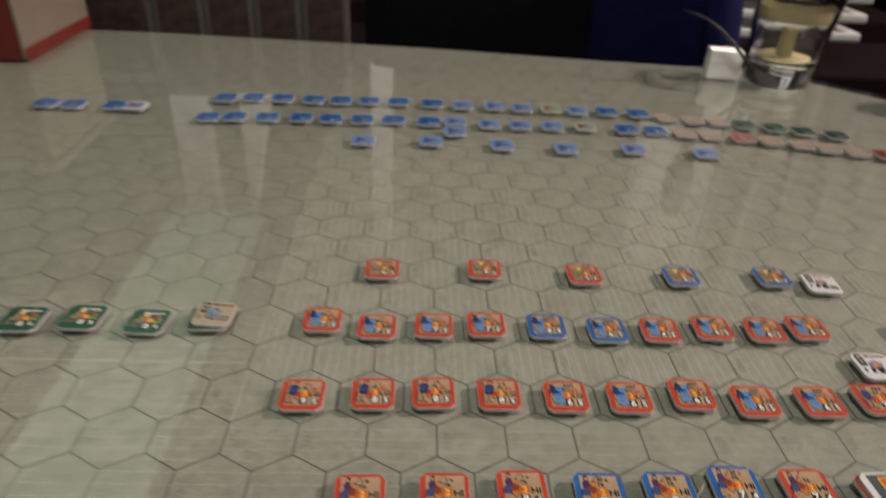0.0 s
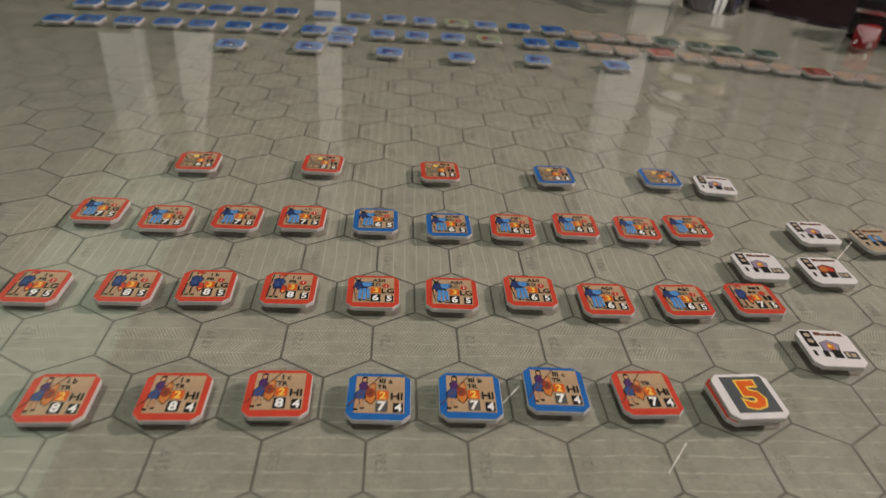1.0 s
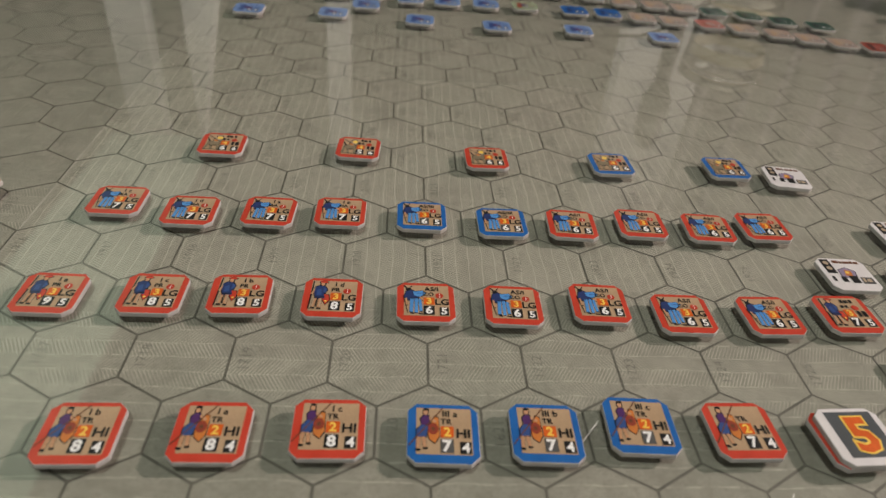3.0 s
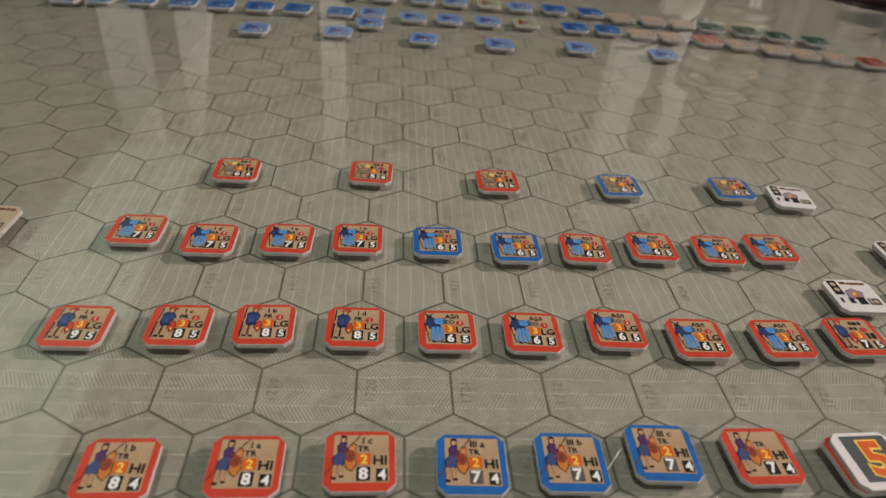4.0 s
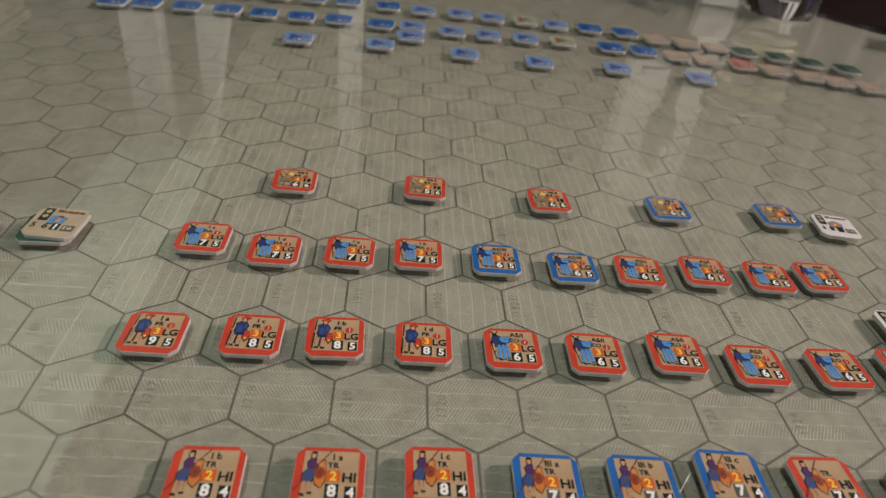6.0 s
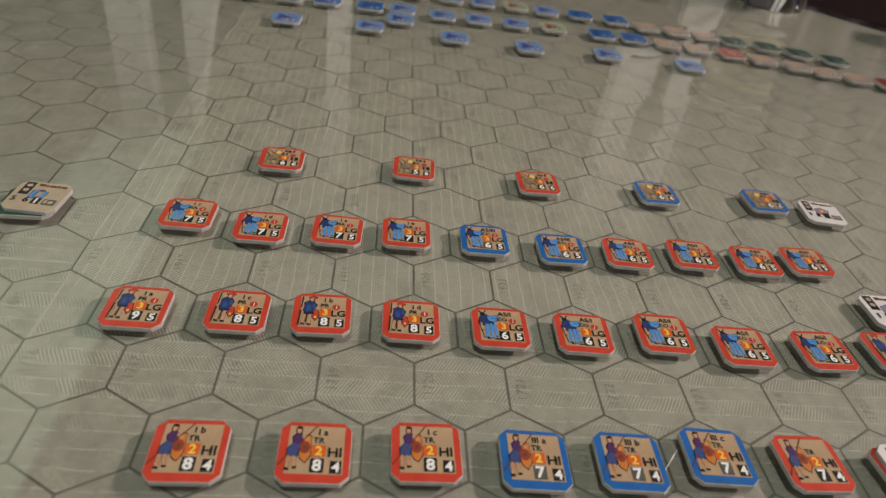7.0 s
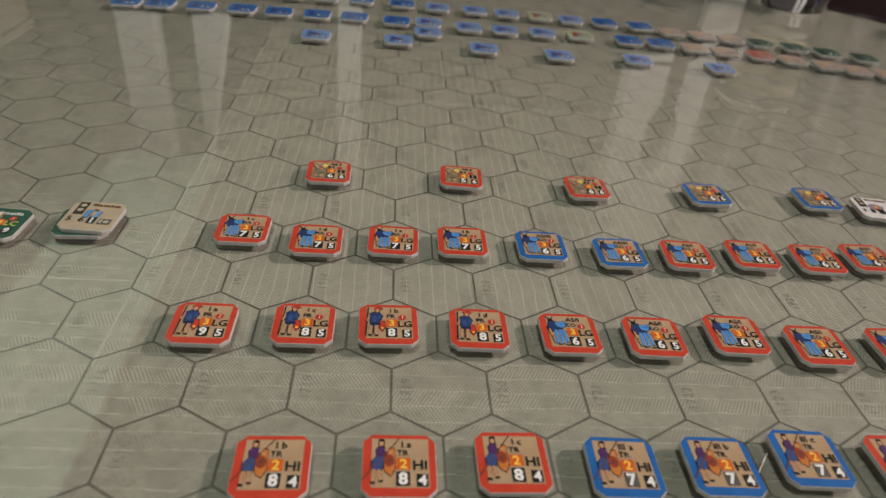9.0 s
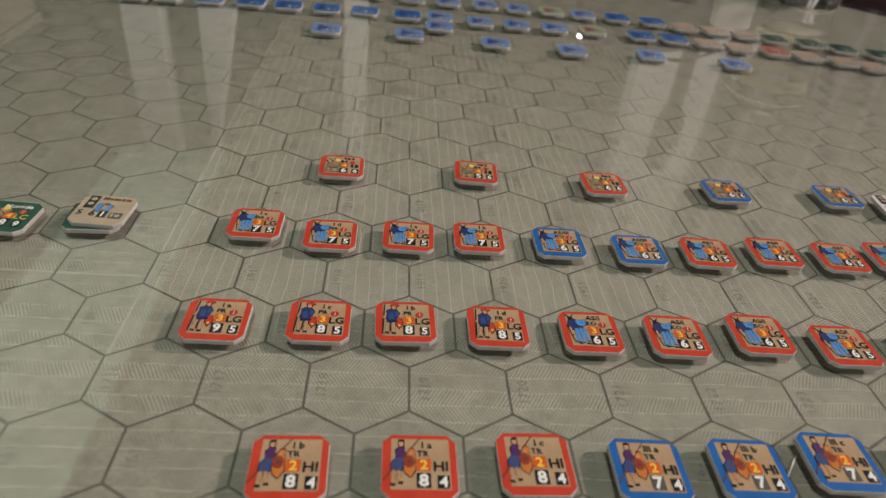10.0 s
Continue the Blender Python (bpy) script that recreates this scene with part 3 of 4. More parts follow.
def leader_counter(x, y, turn, ground, figure, label, digits, lift=0.0, legible=True):
    """A commander's counter: a dark rank box, a picture, and a row of figures; its name stands as a bar."""
    ob = thing("leader_counter", pose(x * W, y * W, TOP + lift, 0, 0, turn), label, "game counter", "commander counters")
    body(ob, ground)
    put(ob, "rank_box", "r", [rect(-0.30, 0.235, 0.19, 0.44)], 3, "black")
    put(ob, "rank_mark", "r", [disc(-0.30, 0.335, 0.065, 0.065, 5), disc(-0.30, 0.17, 0.065, 0.065, 5)], 4, ground)
    picture(ob, figure)
    put(ob, "name_bar", "n", [rect(-0.08, 0.385, 0.12, 0.085), rect(0.02, 0.37, 0.05, 0.07), rect(0.13, 0.37, 0.13, 0.07), rect(0.24, 0.375, 0.06, 0.08), rect(0.34, 0.37, 0.10, 0.07)], 4, "brown")
    put(ob, "digit_box", "d", [rect(0.05, -0.165, 0.16, 0.22)], 4, "black")
    put(ob, "digit_box", "e", [rect(0.30, -0.185, 0.24, 0.19)], 4, "grey")
    put(ob, "badge", "e", [disc(0.33, -0.19, 0.05), rect(0.23, -0.18, 0.05, 0.12)], 5, "cream" if ground == "cream" else "paper")
    if legible:
        write(ob, "digit", [(digits[0], -0.375, -0.15, 0.16, 0.02)], 4, "black")
        write(ob, "digit", [(digits[1], -0.14, -0.155, 0.18, 0.02)], 4, "black")
        write(ob, "digit", [(digits[2], 0.05, -0.165, 0.18, 0.02)], 5, "paper")
    else:
        put(ob, "digit_mark", "bars", [rect(-0.36, -0.16, 0.05, 0.14), rect(-0.16, -0.17, 0.1, 0.16)], 4, "black")
    return ob


jit = random.Random(11)
THIRD = [(-1.01, -1.07, 1.5, "red", "I b", "8"), (0.08, -1.03, 0.5, "red", "I a", "8"), (1.09, -0.97, 1, "red", "I c", "8"),
         (2.11, -1.0, -1, "blue", "III a", "7"), (3.05, -0.97, -1, "blue", "III b", "7"), (3.97, -0.86, -1.5, "blue", "III c", "7"), (4.95, -0.89, 1.5, "red", "", "7")]
for x, y, turn, border, text, q in THIRD:
    counter(x, y, turn, border, "pike", text, "TR", "2", q, "4", "HI", False,
            "%s-bordered cardboard counter, 2 HI, rated %s and 4, on acrylic" % (border, q), "rear line of counters")
SECOND = [(-2.01, 0.72, "I a", "9"), (-0.96, 0.77, "I c", "8"), (-0.05, 0.81, "I b", "8"), (0.95, 0.80, "I d", "8")]
for x, y, text, q in SECOND:
    counter(x, y, jit.uniform(-2, 2), "red", "spear", text, "PR", "3", q, "5", "LG", True,
            "red-bordered cardboard counter, PR 3 LG, rated %s and 5, on acrylic" % q, "middle line of counters")
for x, y, turn in ((1.98, 0.78, 0.5), (2.96, 0.78, -1), (3.97, 0.87, -1), (4.92, 0.74, 0), (5.96, 0.76, 2)):
    counter(x, y, turn, "red", "shield", "AS/I", "CO", "3", "6", "5", "LG", True,
            "red-bordered cardboard counter, CO 3 LG, rated 6 and 5, on acrylic", "middle line of counters")
counter(6.93, 0.83, 2, "red", "spear", "", "", "3", "7", "5", "LG", True, "red-bordered cardboard unit counter at the end of its line", "middle line of counters", legible=False)
FIRST = [(-1.95, 2.56, "red", "I c", "7"), (-1.0, 2.40, "red", "I d", "7"), (-0.02, 2.46, "red", "I a", "7"), (0.89, 2.52, "red", "I b", "7"),
         (1.95, 2.51, "blue", "AS/III", "6"), (3.01, 2.44, "blue", "AS/III", "6"), (3.96, 2.47, "red", "AS/I", "6"), (4.93, 2.56, "red", "AS/I", "6"),
         (5.87, 2.53, "red", "AS/I", "6"), (6.69, 2.62, "red", "AS/I", "6")]
for i, (x, y, border, text, q) in enumerate(FIRST):
    counter(x, y, jit.uniform(-2.5, 2), border, "shield", text, "HA" if q == "7" else "CO", "3", q, "5", "LG", True,
            "%s-bordered cardboard counter, 3 LG, rated %s and 5, on acrylic" % (border, q), "front line of counters")
for x, y, border, q in ((-1.01, 4.21, "red", "6"), (1.0, 4.30, "red", "5"), (2.96, 4.19, "red", "6"), (4.92, 4.21, "blue", "6"), (6.80, 4.27, "blue", "6")):
    counter(x, y, jit.uniform(-3, 2), border, "rider", "", "", "4", q, "6", "", True,
            "%s-bordered cardboard skirmisher counter with a tan picture, on clear acrylic" % border, "skirmish line of counters", legible=False)

# mounted allies on the flank: three dark green counters and a cream commander lying on another counter
for x, y in ((-6.94, 2.40), (-5.98, 2.48), (-4.88, 2.40)):
    counter(x, y, jit.uniform(-3, 3), "green", "rider", "Numidia", "", "4", "8", "9", "LC", True,
            "dark green cardboard cavalry counter, 4 LC, on clear acrylic", "green flank counters", inner="green", inks=("paper", "lime"))
under = thing("game_counter", pose(-3.88 * W, 2.53 * W, TOP, 0, 0, 3), "dark green cardboard counter mostly covered by another counter", "game counter", "green flank counters")
body(under, "green")
leader_counter(-3.80, 2.57, -3, "cream", "leader", "cream commander counter with a blue picture, lying on a green counter", ("5", "6", "1"), THICK + 0.00004)

# white commanders on the other flank
for x, y, turn, fig, dig in ((7.71, 4.06, -6, "leader_grey", "327"), (8.68, 2.56, 1, "leader_grey", ""), (7.37, 1.60, 0, "leader_grey", ""), (8.32, 1.53, 1, "leader_red", ""), (7.45, -0.12, -2, "leader_grey", "")):
    leader_counter(x, y, turn, "white", fig, "white commander counter with a dark rank box, on clear acrylic", "   ", legible=False)
leader_counter(9.62, 2.40, 4, "cream", "leader", "cream commander counter beside the white ones", "   ", legible=False)

# the stack with a large figure 5
for i, (dx, dy, dt, border) in enumerate(((-0.03, 0.01, 5, "red"),)):
    low = thing("game_counter", pose((6.02 + dx) * W, (-0.98 + dy) * W, TOP, 0, 0, dt), "red-edged cardboard counter under a white marker", "game counter", "stacked counters")
    body(low, border)
marker = thing("number_marker", pose(6.03 * W, -0.98 * W, TOP + THICK + 0.00004, 0, 0, 3), "white cardboard marker with a dark panel and an orange 5", "game counter", "stacked counters")
body(marker, "white")
put(marker, "panel", "five", [rect(0.03, 0.03, 0.74, 0.80)], 2, "slate")
write(marker, "numeral_edge", [("5", 0.05, 0.02, 0.68, 0.075)], 3, "yellow")
write(marker, "numeral", [("5", 0.05, 0.02, 0.62, 0.03)], 4, "orange")


# the opposing army across the map
def far_counter(x, y, border, inner, label, group):
    ob = thing("game_counter", pose(x * W, y * W, TOP, 0, 0, jit.uniform(-4, 4)), label, "game counter", group)
    body(ob, border)
    put(ob, "panel", inner, [rect(0.0, 0.0, 0.76, 0.76)], 2, inner)
    dark = {"blue": "navy", "lightblue": "cobalt", "green": "black", "peach": "tan", "rust": "black"}.get(border, "rust")
    put(ob, "figure", "far" + dark, [[(-0.33, -0.3), (-0.15, -0.32), (-0.10, 0.25), (-0.25, 0.34)], seg(-0.36, 0.3, -0.1, -0.1, 0.05)], 3, dark)
    put(ob, "emblem", "far" + border, [disc(-0.06, 0.02, 0.10, 0.14, 9), rect(0.06, 0.0, 0.17, 0.17)], 3.5, {"blue": "cobalt", "green": "slate", "peach": "cream", "rose": "peach", "rust": "rose"}.get(border, "plum"))
    put(ob, "digit_box", "far", [rect(0.06, -0.22, 0.16, 0.19), rect(0.28, -0.24, 0.15, 0.18)], 4, "grey")
    put(ob, "digit_mark", "far", [rect(0.06, -0.22, 0.07, 0.12), rect(0.28, -0.24, 0.06, 0.11)], 5, "paper")
    put(ob, "lettering", "far" + dark, [rect(0.02, 0.30, 0.06, 0.08), rect(0.12, 0.30, 0.07, 0.08), rect(0.23, 0.30, 0.05, 0.08), rect(0.24, 0.0, 0.06, 0.12), rect(0.33, 0.0, 0.06, 0.12)], 4, dark)
    return ob


def ink_of(row, i):
    if row == 1:
        return ("blue", "blue") if i < 8 or i in (13, 14) else ("lightblue", "lightblue") if i != 11 and i < 15 else ("palegreen", "palegreen") if i == 11 else ("peach", "peach") if i < 18 else ("green", "green")
    return ("blue", "blue") if i < 8 or i in (14, 15) else ("lightblue", "lightblue") if i < 13 else ("palegreen", "palegreen") if i == 13 else ("rose", "rose") if i == 18 else ("peach", "peach") if i != 23 else ("rust", "rust")


BACK = [(-6.46, 13.85), (-5.62, 13.97), (-4.70, 14.01), (-3.72, 13.99), (-2.86, 14.0), (-1.96, 14.04), (-1.03, 14.06), (0.06, 14.0), (1.03, 13.92), (2.06, 13.94),
        (2.94, 13.88), (3.87, 13.89), (4.72, 13.80), (5.69, 13.80), (6.68, 13.72), (7.49, 13.42), (8.33, 13.32), (9.12, 13.20), (9.88, 13.03), (10.8, 12.88), (11.62, 12.63), (12.56, 12.40)]
MIDDLE = [(-6.55, 12.12), (-5.79, 12.22), (-4.84, 12.28), (-3.87, 12.34), (-2.98, 12.33), (-2.05, 12.36), (-1.12, 12.41), (-0.06, 12.36), (0.70, 11.62), (0.74, 12.44),
          (1.76, 12.31), (2.69, 12.31), (3.67, 12.33), (4.67, 12.37), (5.94, 12.28), (6.80, 12.24), (7.66, 12.08), (8.44, 11.98), (9.36, 11.90), (10.16, 11.72), (11.01, 11.50), (11.70, 11.28), (12.46, 11.08), (13.27, 10.92), (13.99, 10.71), (14.70, 10.57)]
WORDS = {"blue": "deep blue", "lightblue": "light blue", "palegreen": "pale green", "peach": "pale peach", "rose": "rose-red", "rust": "dark red", "green": "dark green"}
for row, places in ((1, BACK), (2, MIDDLE)):
    for i, (x, y) in enumerate(places):
        border, inner = ink_of(row, i)
        far_counter(x, y, border, inner, "%s cardboard unit counter in the opposing army's %s line" % (WORDS[border], "back" if row == 1 else "middle"), "opposing army")
for x, y in ((-1.9, 10.72), (-0.01, 10.83), (1.99, 10.71), (3.78, 10.62), (5.73, 10.72), (7.75, 10.58)):
    far_counter(x, y, "lightblue", "lightblue", "light blue cardboard skirmisher counter before the opposing army", "opposing skirmish line")
for x, y in ((-11.51, 12.83), (-10.71, 12.81), (-9.48, 12.84)):
    far_counter(x, y, "blue", "blue", "deep blue cardboard cavalry counter on the opposing flank", "opposing army")
far_counter(-8.9, 12.85, "white", "lightblue", "pale commander counter on the opposing flank", "opposing army")


# ---- things at the far side of the table ----

def ten_sided_die():
    """A kite-faced die, lying on one face."""
    ob = thing("ten_sided_die", pose(16.3 * W, 13.8 * W, TOP, 0, 0, 56), "translucent red ten-sided die with white numerals, on the acrylic", "die")
    bm = bmesh.new()
    r = 0.0094
    pts = [(0, 0, r * 1.05), (0, 0, -r * 1.05)]
    for i in range(10):
        a = math.pi * i / 5
        pts.append((r * math.cos(a), r * math.sin(a), 0.11 * r * (1 if i % 2 else -1)))
    vs = [bm.verts.new(p) for p in pts]
    for i in range(10):
        a, b, c = vs[2 + i], vs[2 + (i + 1) % 10], vs[2 + (i + 2) % 10]
        bm.faces.new((vs[0], a, b, c) if i % 2 else (vs[1], c, b, a))
    bmesh.ops.recalc_face_normals(bm, faces=bm.faces)
    down = min((f for f in bm.faces), key=lambda f: f.normal.z)
    turn = down.normal.rotation_difference(Vector((0, 0, -1))).to_matrix()
    for v in bm.verts:
        v.co = turn @ v.co
    low = min(v.co.z for v in bm.verts)
    for v in bm.verts:
        v.co.z -= low
    turned = Matrix.Rotation(radians(56), 3, "Z")
    toward = Vector((-0.62, -0.77, 0.05))
    shown = sorted(bm.faces, key=lambda f: -(turned @ f.normal).dot(toward))[:2]
    spots = [(f.calc_center_median().copy(), f.normal.copy()) for f in shown]
    bmesh.ops.bevel(bm, geom=bm.edges[:], offset=0.0006, segments=2, affect="EDGES")
    part("die_body", bm, M["die"], ob)
    for (c, nrm), text in zip(spots, ("9", "1")):
        m = Matrix.Translation(c + nrm * 0.0003) @ nrm.to_track_quat("Z", "Y").to_matrix().to_4x4()
        part("numeral", letters([(text, 0, 0, 0.0052, 0.02)], 0.0), M["paper"], ob, "white numeral", place=m)
    return ob


ten_sided_die()


def tumbler():
    """A heavy fluted drinking glass with a yellow inlay low in it."""
    ob = thing("drinking_glass", Matrix.Translation((13.2 * W, 18.0 * W, TOP)) @ Matrix.Diagonal((1.4, 1.4, 1.15, 1.0)), "clear fluted drinking glass with amber base, on the acrylic", "drinking glass")
    n = 40
    outer = [(0.0150, 0.0), (0.0165, 0.001), (0.0178, 0.016), (0.0192, 0.034), (0.0204, 0.050), (0.0210, 0.060)]
    inner = [(0.0198, 0.060), (0.0192, 0.050), (0.0178, 0.034), (0.0160, 0.020), (0.0148, 0.0135), (0.0, 0.012)]
    bm = lathe([(0, 0.0)] + outer + inner, n)
    for v in bm.verts:
        r = math.hypot(v.co.x, v.co.y)
        if r > 0.0162 and v.co.z < 0.045:
            k = 1 - 0.04 * (1 + math.cos(10 * math.atan2(v.co.y, v.co.x))) / 2
            v.co.x *= k
            v.co.y *= k
    part("glass_body", bm, M["glass"], ob).visible_shadow = False
    part("label", lathe([(0.0172, 0.040), (0.0176, 0.047)], n), M["honey"], ob, "yellow printed band")
    part("amber_base", lathe([(0.0, 0.0123), (0.0138, 0.0138), (0.0146, 0.0148), (0.0138, 0.0160), (0.0, 0.0160)], n), M["honey"], ob, "amber ring at the bottom")
    part("wick", block(-0.003, 0.003, -0.003, 0.003, 0.0161, 0.034, 0.001), M["honey"], ob, "yellow stub inside")
    return ob


tumbler()
cord = part("black_cable", tube([(9.2 * W, 18.3 * W, 0.047), (9.8 * W, 17.9 * W, 0.0445), (10.4 * W, 17.7 * W, 0.038), (11.0 * W, 17.6 * W, 0.029), (11.6 * W, 17.6 * W, 0.018), (12.1 * W, 17.6 * W, 0.008), (12.4 * W, 17.6 * W, 0.0017), (13.0 * W, 17.4 * W, 0.0017)], 0.0012), M["cord"])
cord.matrix_basis = pose(0, 0, TOP)
tagged(cord, "thin black cord hanging down beside the drinking glass", "cord")

card = thing("white_card_box", pose(11.1 * W, 18.0 * W, TOP, 0, 0, -8), "small plain white cardboard box standing on the acrylic", "box")
part("box_body", block(-0.0115, 0.0115, 0.0, 0.013, 0, 0.021, 0.0008), M["white_board"], card)
part("flap", block(-0.0115, 0.0115, -0.0004, 0.0, 0.012, 0.0205), M["white_board"], card)

gadget = thing("black_gadget", pose(17.3 * W, 15.0 * W, TOP, 0, 0, -35), "black plastic case with a silver band and red lamp", "case")
part("case", block(-0.014, 0.03, -0.006, 0.02, 0, 0.026, 0.004), M["cord"], gadget)
part("band", block(-0.013, 0.029, -0.0075, -0.0062, 0.015, 0.0175), M["chrome"], gadget, "silver band")
part("button", lathe([(0, 0.029), (0.003, 0.0285), (0.004, 0.026)], 16), M["die"], gadget, "red lamp")


def game_box():
    """An open box bottom: red outside, its cream side panel trimmed with red below."""
    ob = thing("game_box", pose(-14.35 * W, 17.1 * W, TOP, 0, 0, 1), "red and cream cardboard game box, shade painted into its colours", "box")
    part("front_panel", block(-0.16, 0.0, 0.0, 0.003, 0.0, 0.075, 0.001), M["box_red"], ob, "red printed front")
    part("side_panel", block(0.0002, 0.003, 0.0, 0.105, 0.0, 0.075, 0.001), M["box_cream"], ob, "cream side, coloured dark as in shade")
    part("trim", block(0.003, 0.0036, 0.0, 0.105, 0.0, 0.008), M["box_red"], ob, "red lower edge")
    part("back_panel", block(-0.16, 0.0, 0.102, 0.105, 0.0, 0.075, 0.001), M["box_red"], ob)
    part("lid_edge", block(-0.16, 0.005, -0.002, 0.107, 0.0752, 0.082, 0.001), M["box_cream"], ob, "pale upper edge")
    return ob


game_box()

# ---- behind the table ----
sideboard = thing("sideboard", pose(0, 0, 0), "dark wooden sideboard behind the table", "sideboard")
part("carcass", block(-0.62, 0.72, 0.86, 1.35, 0.0, 0.70, 0.006), M["maroon"], sideboard)
for x0 in (-0.60, -0.16, 0.28):
    part("door", block(x0, x0 + 0.42, 0.845, 0.859, 0.04, 0.66, 0.004), M["maroon"], sideboard)


def glow_panel(x0, x1, z1, slope=0.0, y=0.96):
    """A panel glowing for its mirrored streak; slope pulls its top to one side."""
    ob = thing("glow_panel", pose((x0 + x1) / 2, y, 0.70), "pale upright panel given a glow for its mirrored streak", "lamp", "column lamps")
    w = (x1 - x0) / 2
    bm = block(-w, w, 0, 0.04, 0.012, z1, 0.002)
    for v in bm.verts:
        if v.co.z > z1 / 2 and v.co.x > 0:
            v.co.x -= slope
    part("shade", bm, M["column"], ob, "pale panel surface with an added glow")
    part("base", block(-w, w, -0.004, 0.044, 0.0, 0.012, 0.002), M["maroon"], ob)


# Invented glowing panels; only their bright streaks in the sheet are known.
glow_panel(-0.425, -0.368, 0.60)
glow_panel(-0.31, -0.205, 0.52, 0.10)
glow_panel(-0.088, -0.052, 0.60)
glow_panel(0.392, 0.532, 0.64)

stick = thing("candlestick", pose(0.445, 0.90, 0.0), "dark turned candlestick with a round head on the sideboard", "candlestick")
part("stem", lathe([(0.0, 0.70), (0.02, 0.70), (0.02, 0.712), (0.015, 0.73), (0.0115, 1.04), (0.0, 1.04)], 20), M["cord"], stick)
part("head", lathe([(0.0, 1.04), (0.0125, 1.042), (0.023, 1.068), (0.0235, 1.125), (0.015, 1.152), (0.0, 1.158)], 20), M["cord"], stick)

# Height cuts the mirrored glow; fifth is a dark box, sixth an added blocker.
for x, w, h in ((-0.262, 0.053, 0.165), (-0.209, 0.052, 0.16), (-0.158, 0.049, 0.16), (-0.108, 0.049, 0.165), (-0.346, 0.114, 0.15), (-0.43, 0.053, 0.16)):
    frame_ob = thing("row_piece", pose(x, 0.60, 0.70), "grey-brown upright in a row of prints, a box and a blocker", "picture", "row of small prints")
    part("picture_frame", block(-w / 2, w / 2, 0, 0.008, 0, h, 0.001), M["picture"], frame_ob)
    part("print", block(-w / 2 + 0.006, w / 2 - 0.006, -0.001, 0.0, 0.008, h - 0.008), M["print"], frame_ob, "mottled brown print")
ledge = thing("low_shelf", pose(0, 0, 0), "dark wooden low shelf behind the table", "shelf")
part("board", block(-0.50, 0.62, 0.56, 0.72, 0.66, 0.70, 0.004), M["maroon"], ledge)
for x in (-0.48, 0.58):
    part("leg", block(x, x + 0.025, 0.58, 0.70, 0.0, 0.66, 0.003), M["maroon"], ledge)

chair = thing("black_chair", pose(0.14, 0.50, 0), "black upholstered chair pushed behind the table", "chair")
part("backrest", block(-0.20, 0.06, 0.0, 0.05, 0.52, 0.80, 0.02, 3), M["dark"], chair)
part("seat", block(-0.19, 0.21, -0.02, 0.035, 0.42, 0.47, 0.015, 3), M["dark"], chair)
for x in (-0.17, 0.17):
    part("leg", block(x, x + 0.025, 0.0, 0.03, 0.0, 0.42, 0.004), M["dark"], chair)
jacket = thing("blue_jacket", pose(0.195, 0.485, 0.765), "dark blue cloth hung over the chair's back", "jacket")
part("cloth", block(-0.05, 0.07, -0.014, 0.012, -0.22, 0.05, 0.012, 3), M["blue_cloth"], jacket)
part("collar", tube([(-0.045, -0.012, 0.047), (-0.01, -0.020, 0.053), (0.03, -0.020, 0.053), (0.065, -0.012, 0.047)], 0.009), M["blue_cloth"], jacket)
part("sleeve", tube([(0.06, -0.018, 0.03), (0.068, -0.026, -0.04), (0.066, -0.024, -0.12), (0.072, -0.020, -0.20)], 0.015, 12), M["blue_cloth"], jacket)

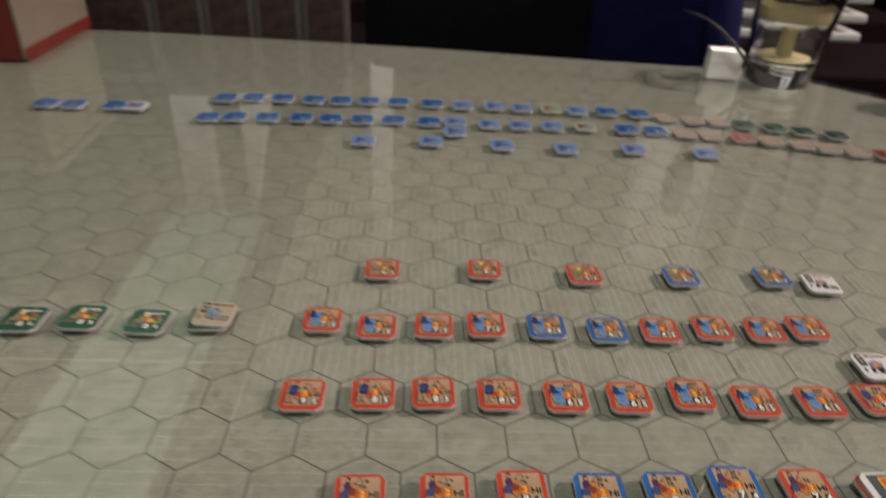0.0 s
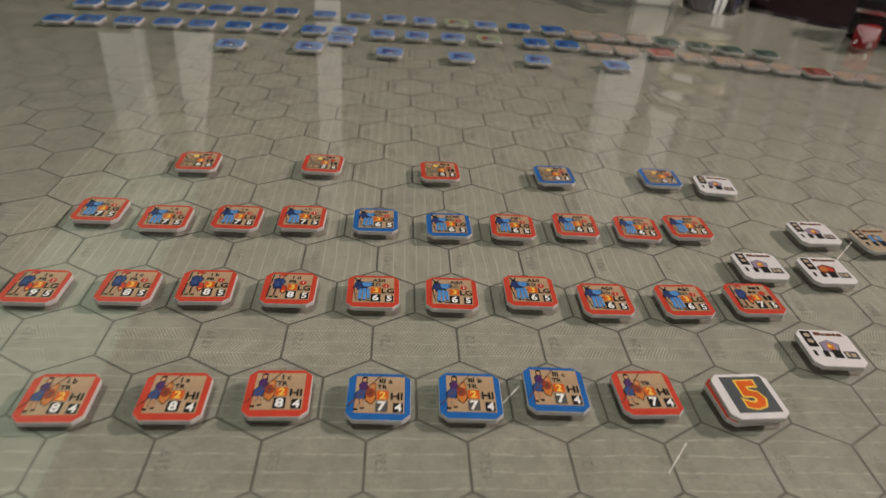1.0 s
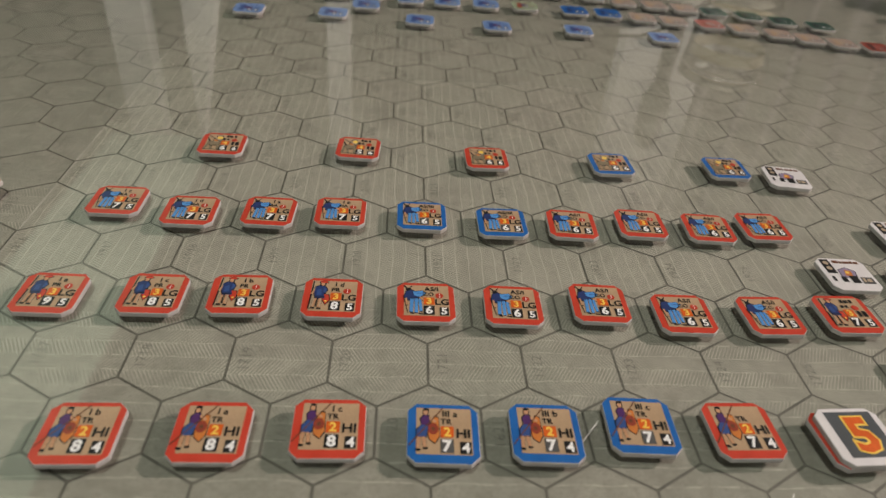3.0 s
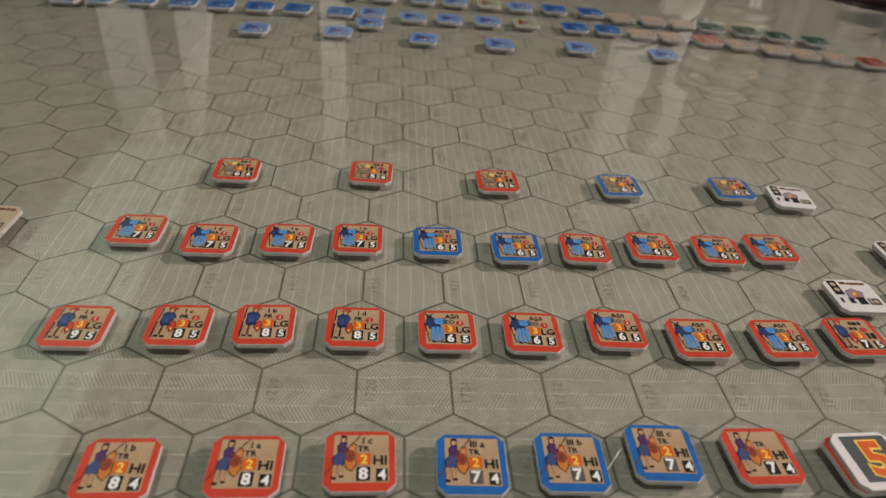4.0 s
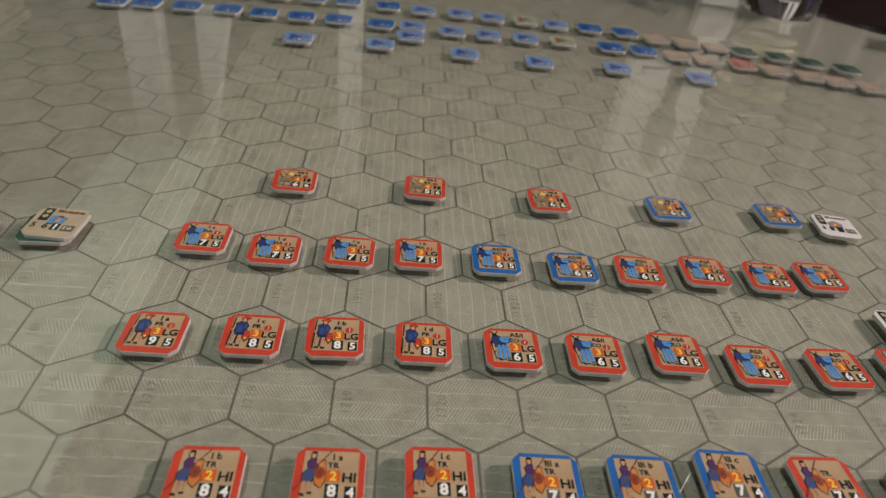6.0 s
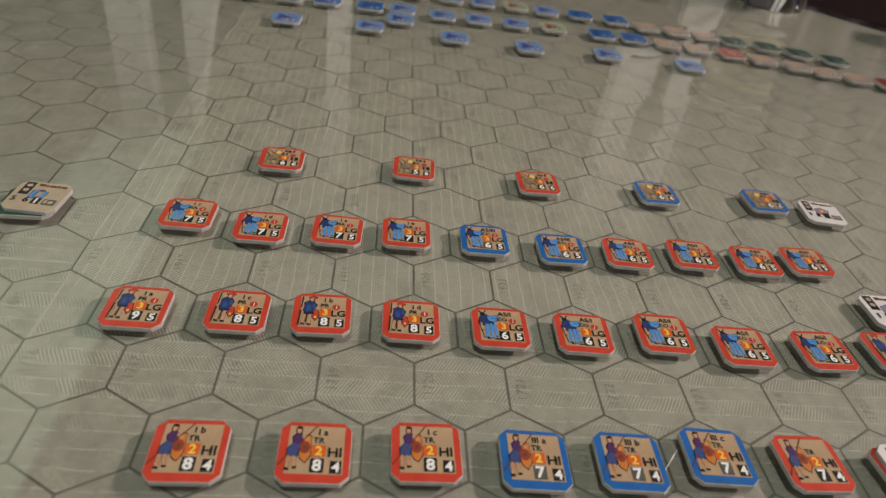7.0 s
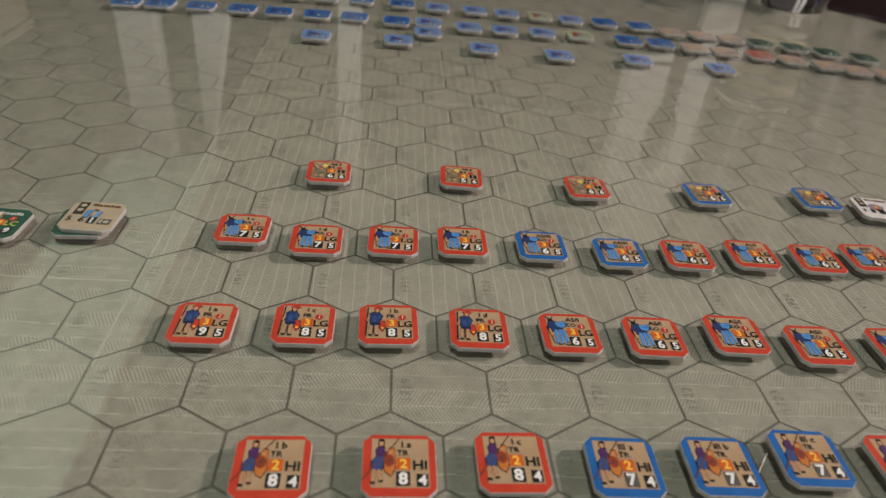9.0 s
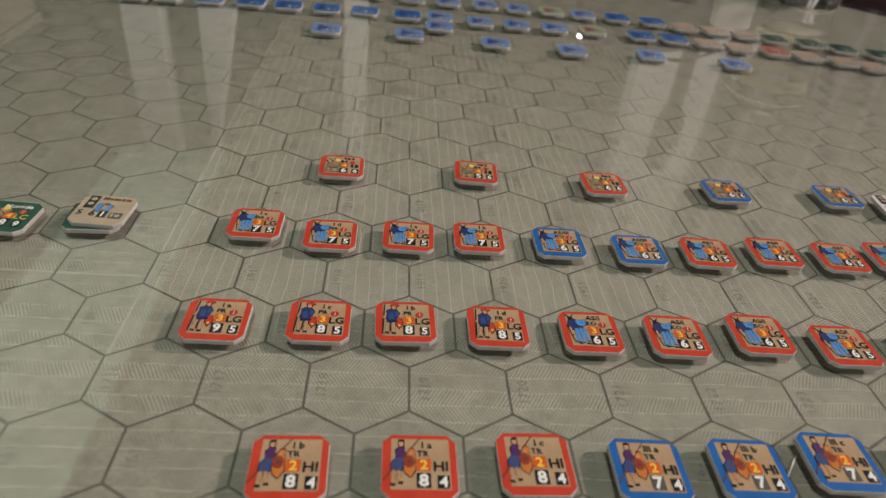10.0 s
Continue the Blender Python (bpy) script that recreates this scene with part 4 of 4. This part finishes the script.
drape = thing("curtain", pose(0.0, 1.75, 0.0), "grey curtain hanging in deep folds from a rail", "curtain")
bm = bmesh.new()
fold = [(0.82 + 0.012 * i, 0.035 * math.sin(0.62 * i) + 0.012 * math.sin(0.23 * i + 1)) for i in range(125)]
for gap in (0.0, 0.004):
    ends = [[bm.verts.new((x, y + gap, z)) for x, y in fold] for z in (1.02, 2.30)]
    for i in range(len(fold) - 1):
        bm.faces.new((ends[0][i], ends[0][i + 1], ends[1][i + 1], ends[1][i])).smooth = True
part("cloth", bm, M["curtain"], drape)
part("rail", tube([(0.76, 0.0, 2.315), (2.38, 0.0, 2.315)], 0.012), M["chrome"], drape)
for x in (0.80, 2.34):
    part("bracket", block(x - 0.008, x + 0.008, -0.008, 0.008, 2.325, CEIL, 0.002), M["chrome"], drape)

crate = thing("white_slatted_rack", pose(0.395, 0.60, 0.70), "white slatted plastic rack on the low shelf", "rack")
for i in range(4):
    part("slat", block(-0.074, 0.08, 0.0, 0.05, 0.026 + 0.020 * i, 0.036 + 0.020 * i, 0.003), M["white_board"], crate)
for x in (-0.05, 0.055):
    part("post", block(x, x + 0.012, 0.052, 0.064, 0.0, 0.11, 0.002), M["white_board"], crate)

# lamps
spot = thing("wall_lamp", pose(1.17, 4.16, Z0 + 1.14), "small bright bulb lamp on the far wall", "lamp")
part("bulb", lathe([(0, -0.010), (0.007, -0.007), (0.010, 0.0), (0.007, 0.007), (0, 0.010)], 16), M["bulb"], spot, "glowing bulb")
part("bracket", block(-0.01, 0.01, 0.012, 0.04, -0.01, 0.01, 0.002), M["chrome"], spot)
desk = thing("floor_lamp", pose(0, 0, 0), "floor lamp with a metal shade shining across the table", "lamp")
back_of = (LAMP - Vector((0, 0.05, Z0))).normalized()
shade = part("shade", lathe([(0.075, -0.03), (0.07, 0.03), (0.03, 0.07), (0.0, 0.075)], 28), M["chrome"], desk, place=Matrix.Translation(LAMP) @ back_of.to_track_quat("Z", "Y").to_matrix().to_4x4())
part("pole", tube([(LAMP.x + 0.12, LAMP.y + 0.03, 0.0), (LAMP.x + 0.12, LAMP.y + 0.03, LAMP.z - 0.1), tuple(LAMP + back_of * 0.072)], 0.008), M["chrome"], desk)
part("foot", lathe([(0.0, 0.02), (0.10, 0.018), (0.11, 0.0), (0.0, 0.0)], 28), M["chrome"], desk, place=pose(LAMP.x + 0.12, LAMP.y + 0.03, 0.0))
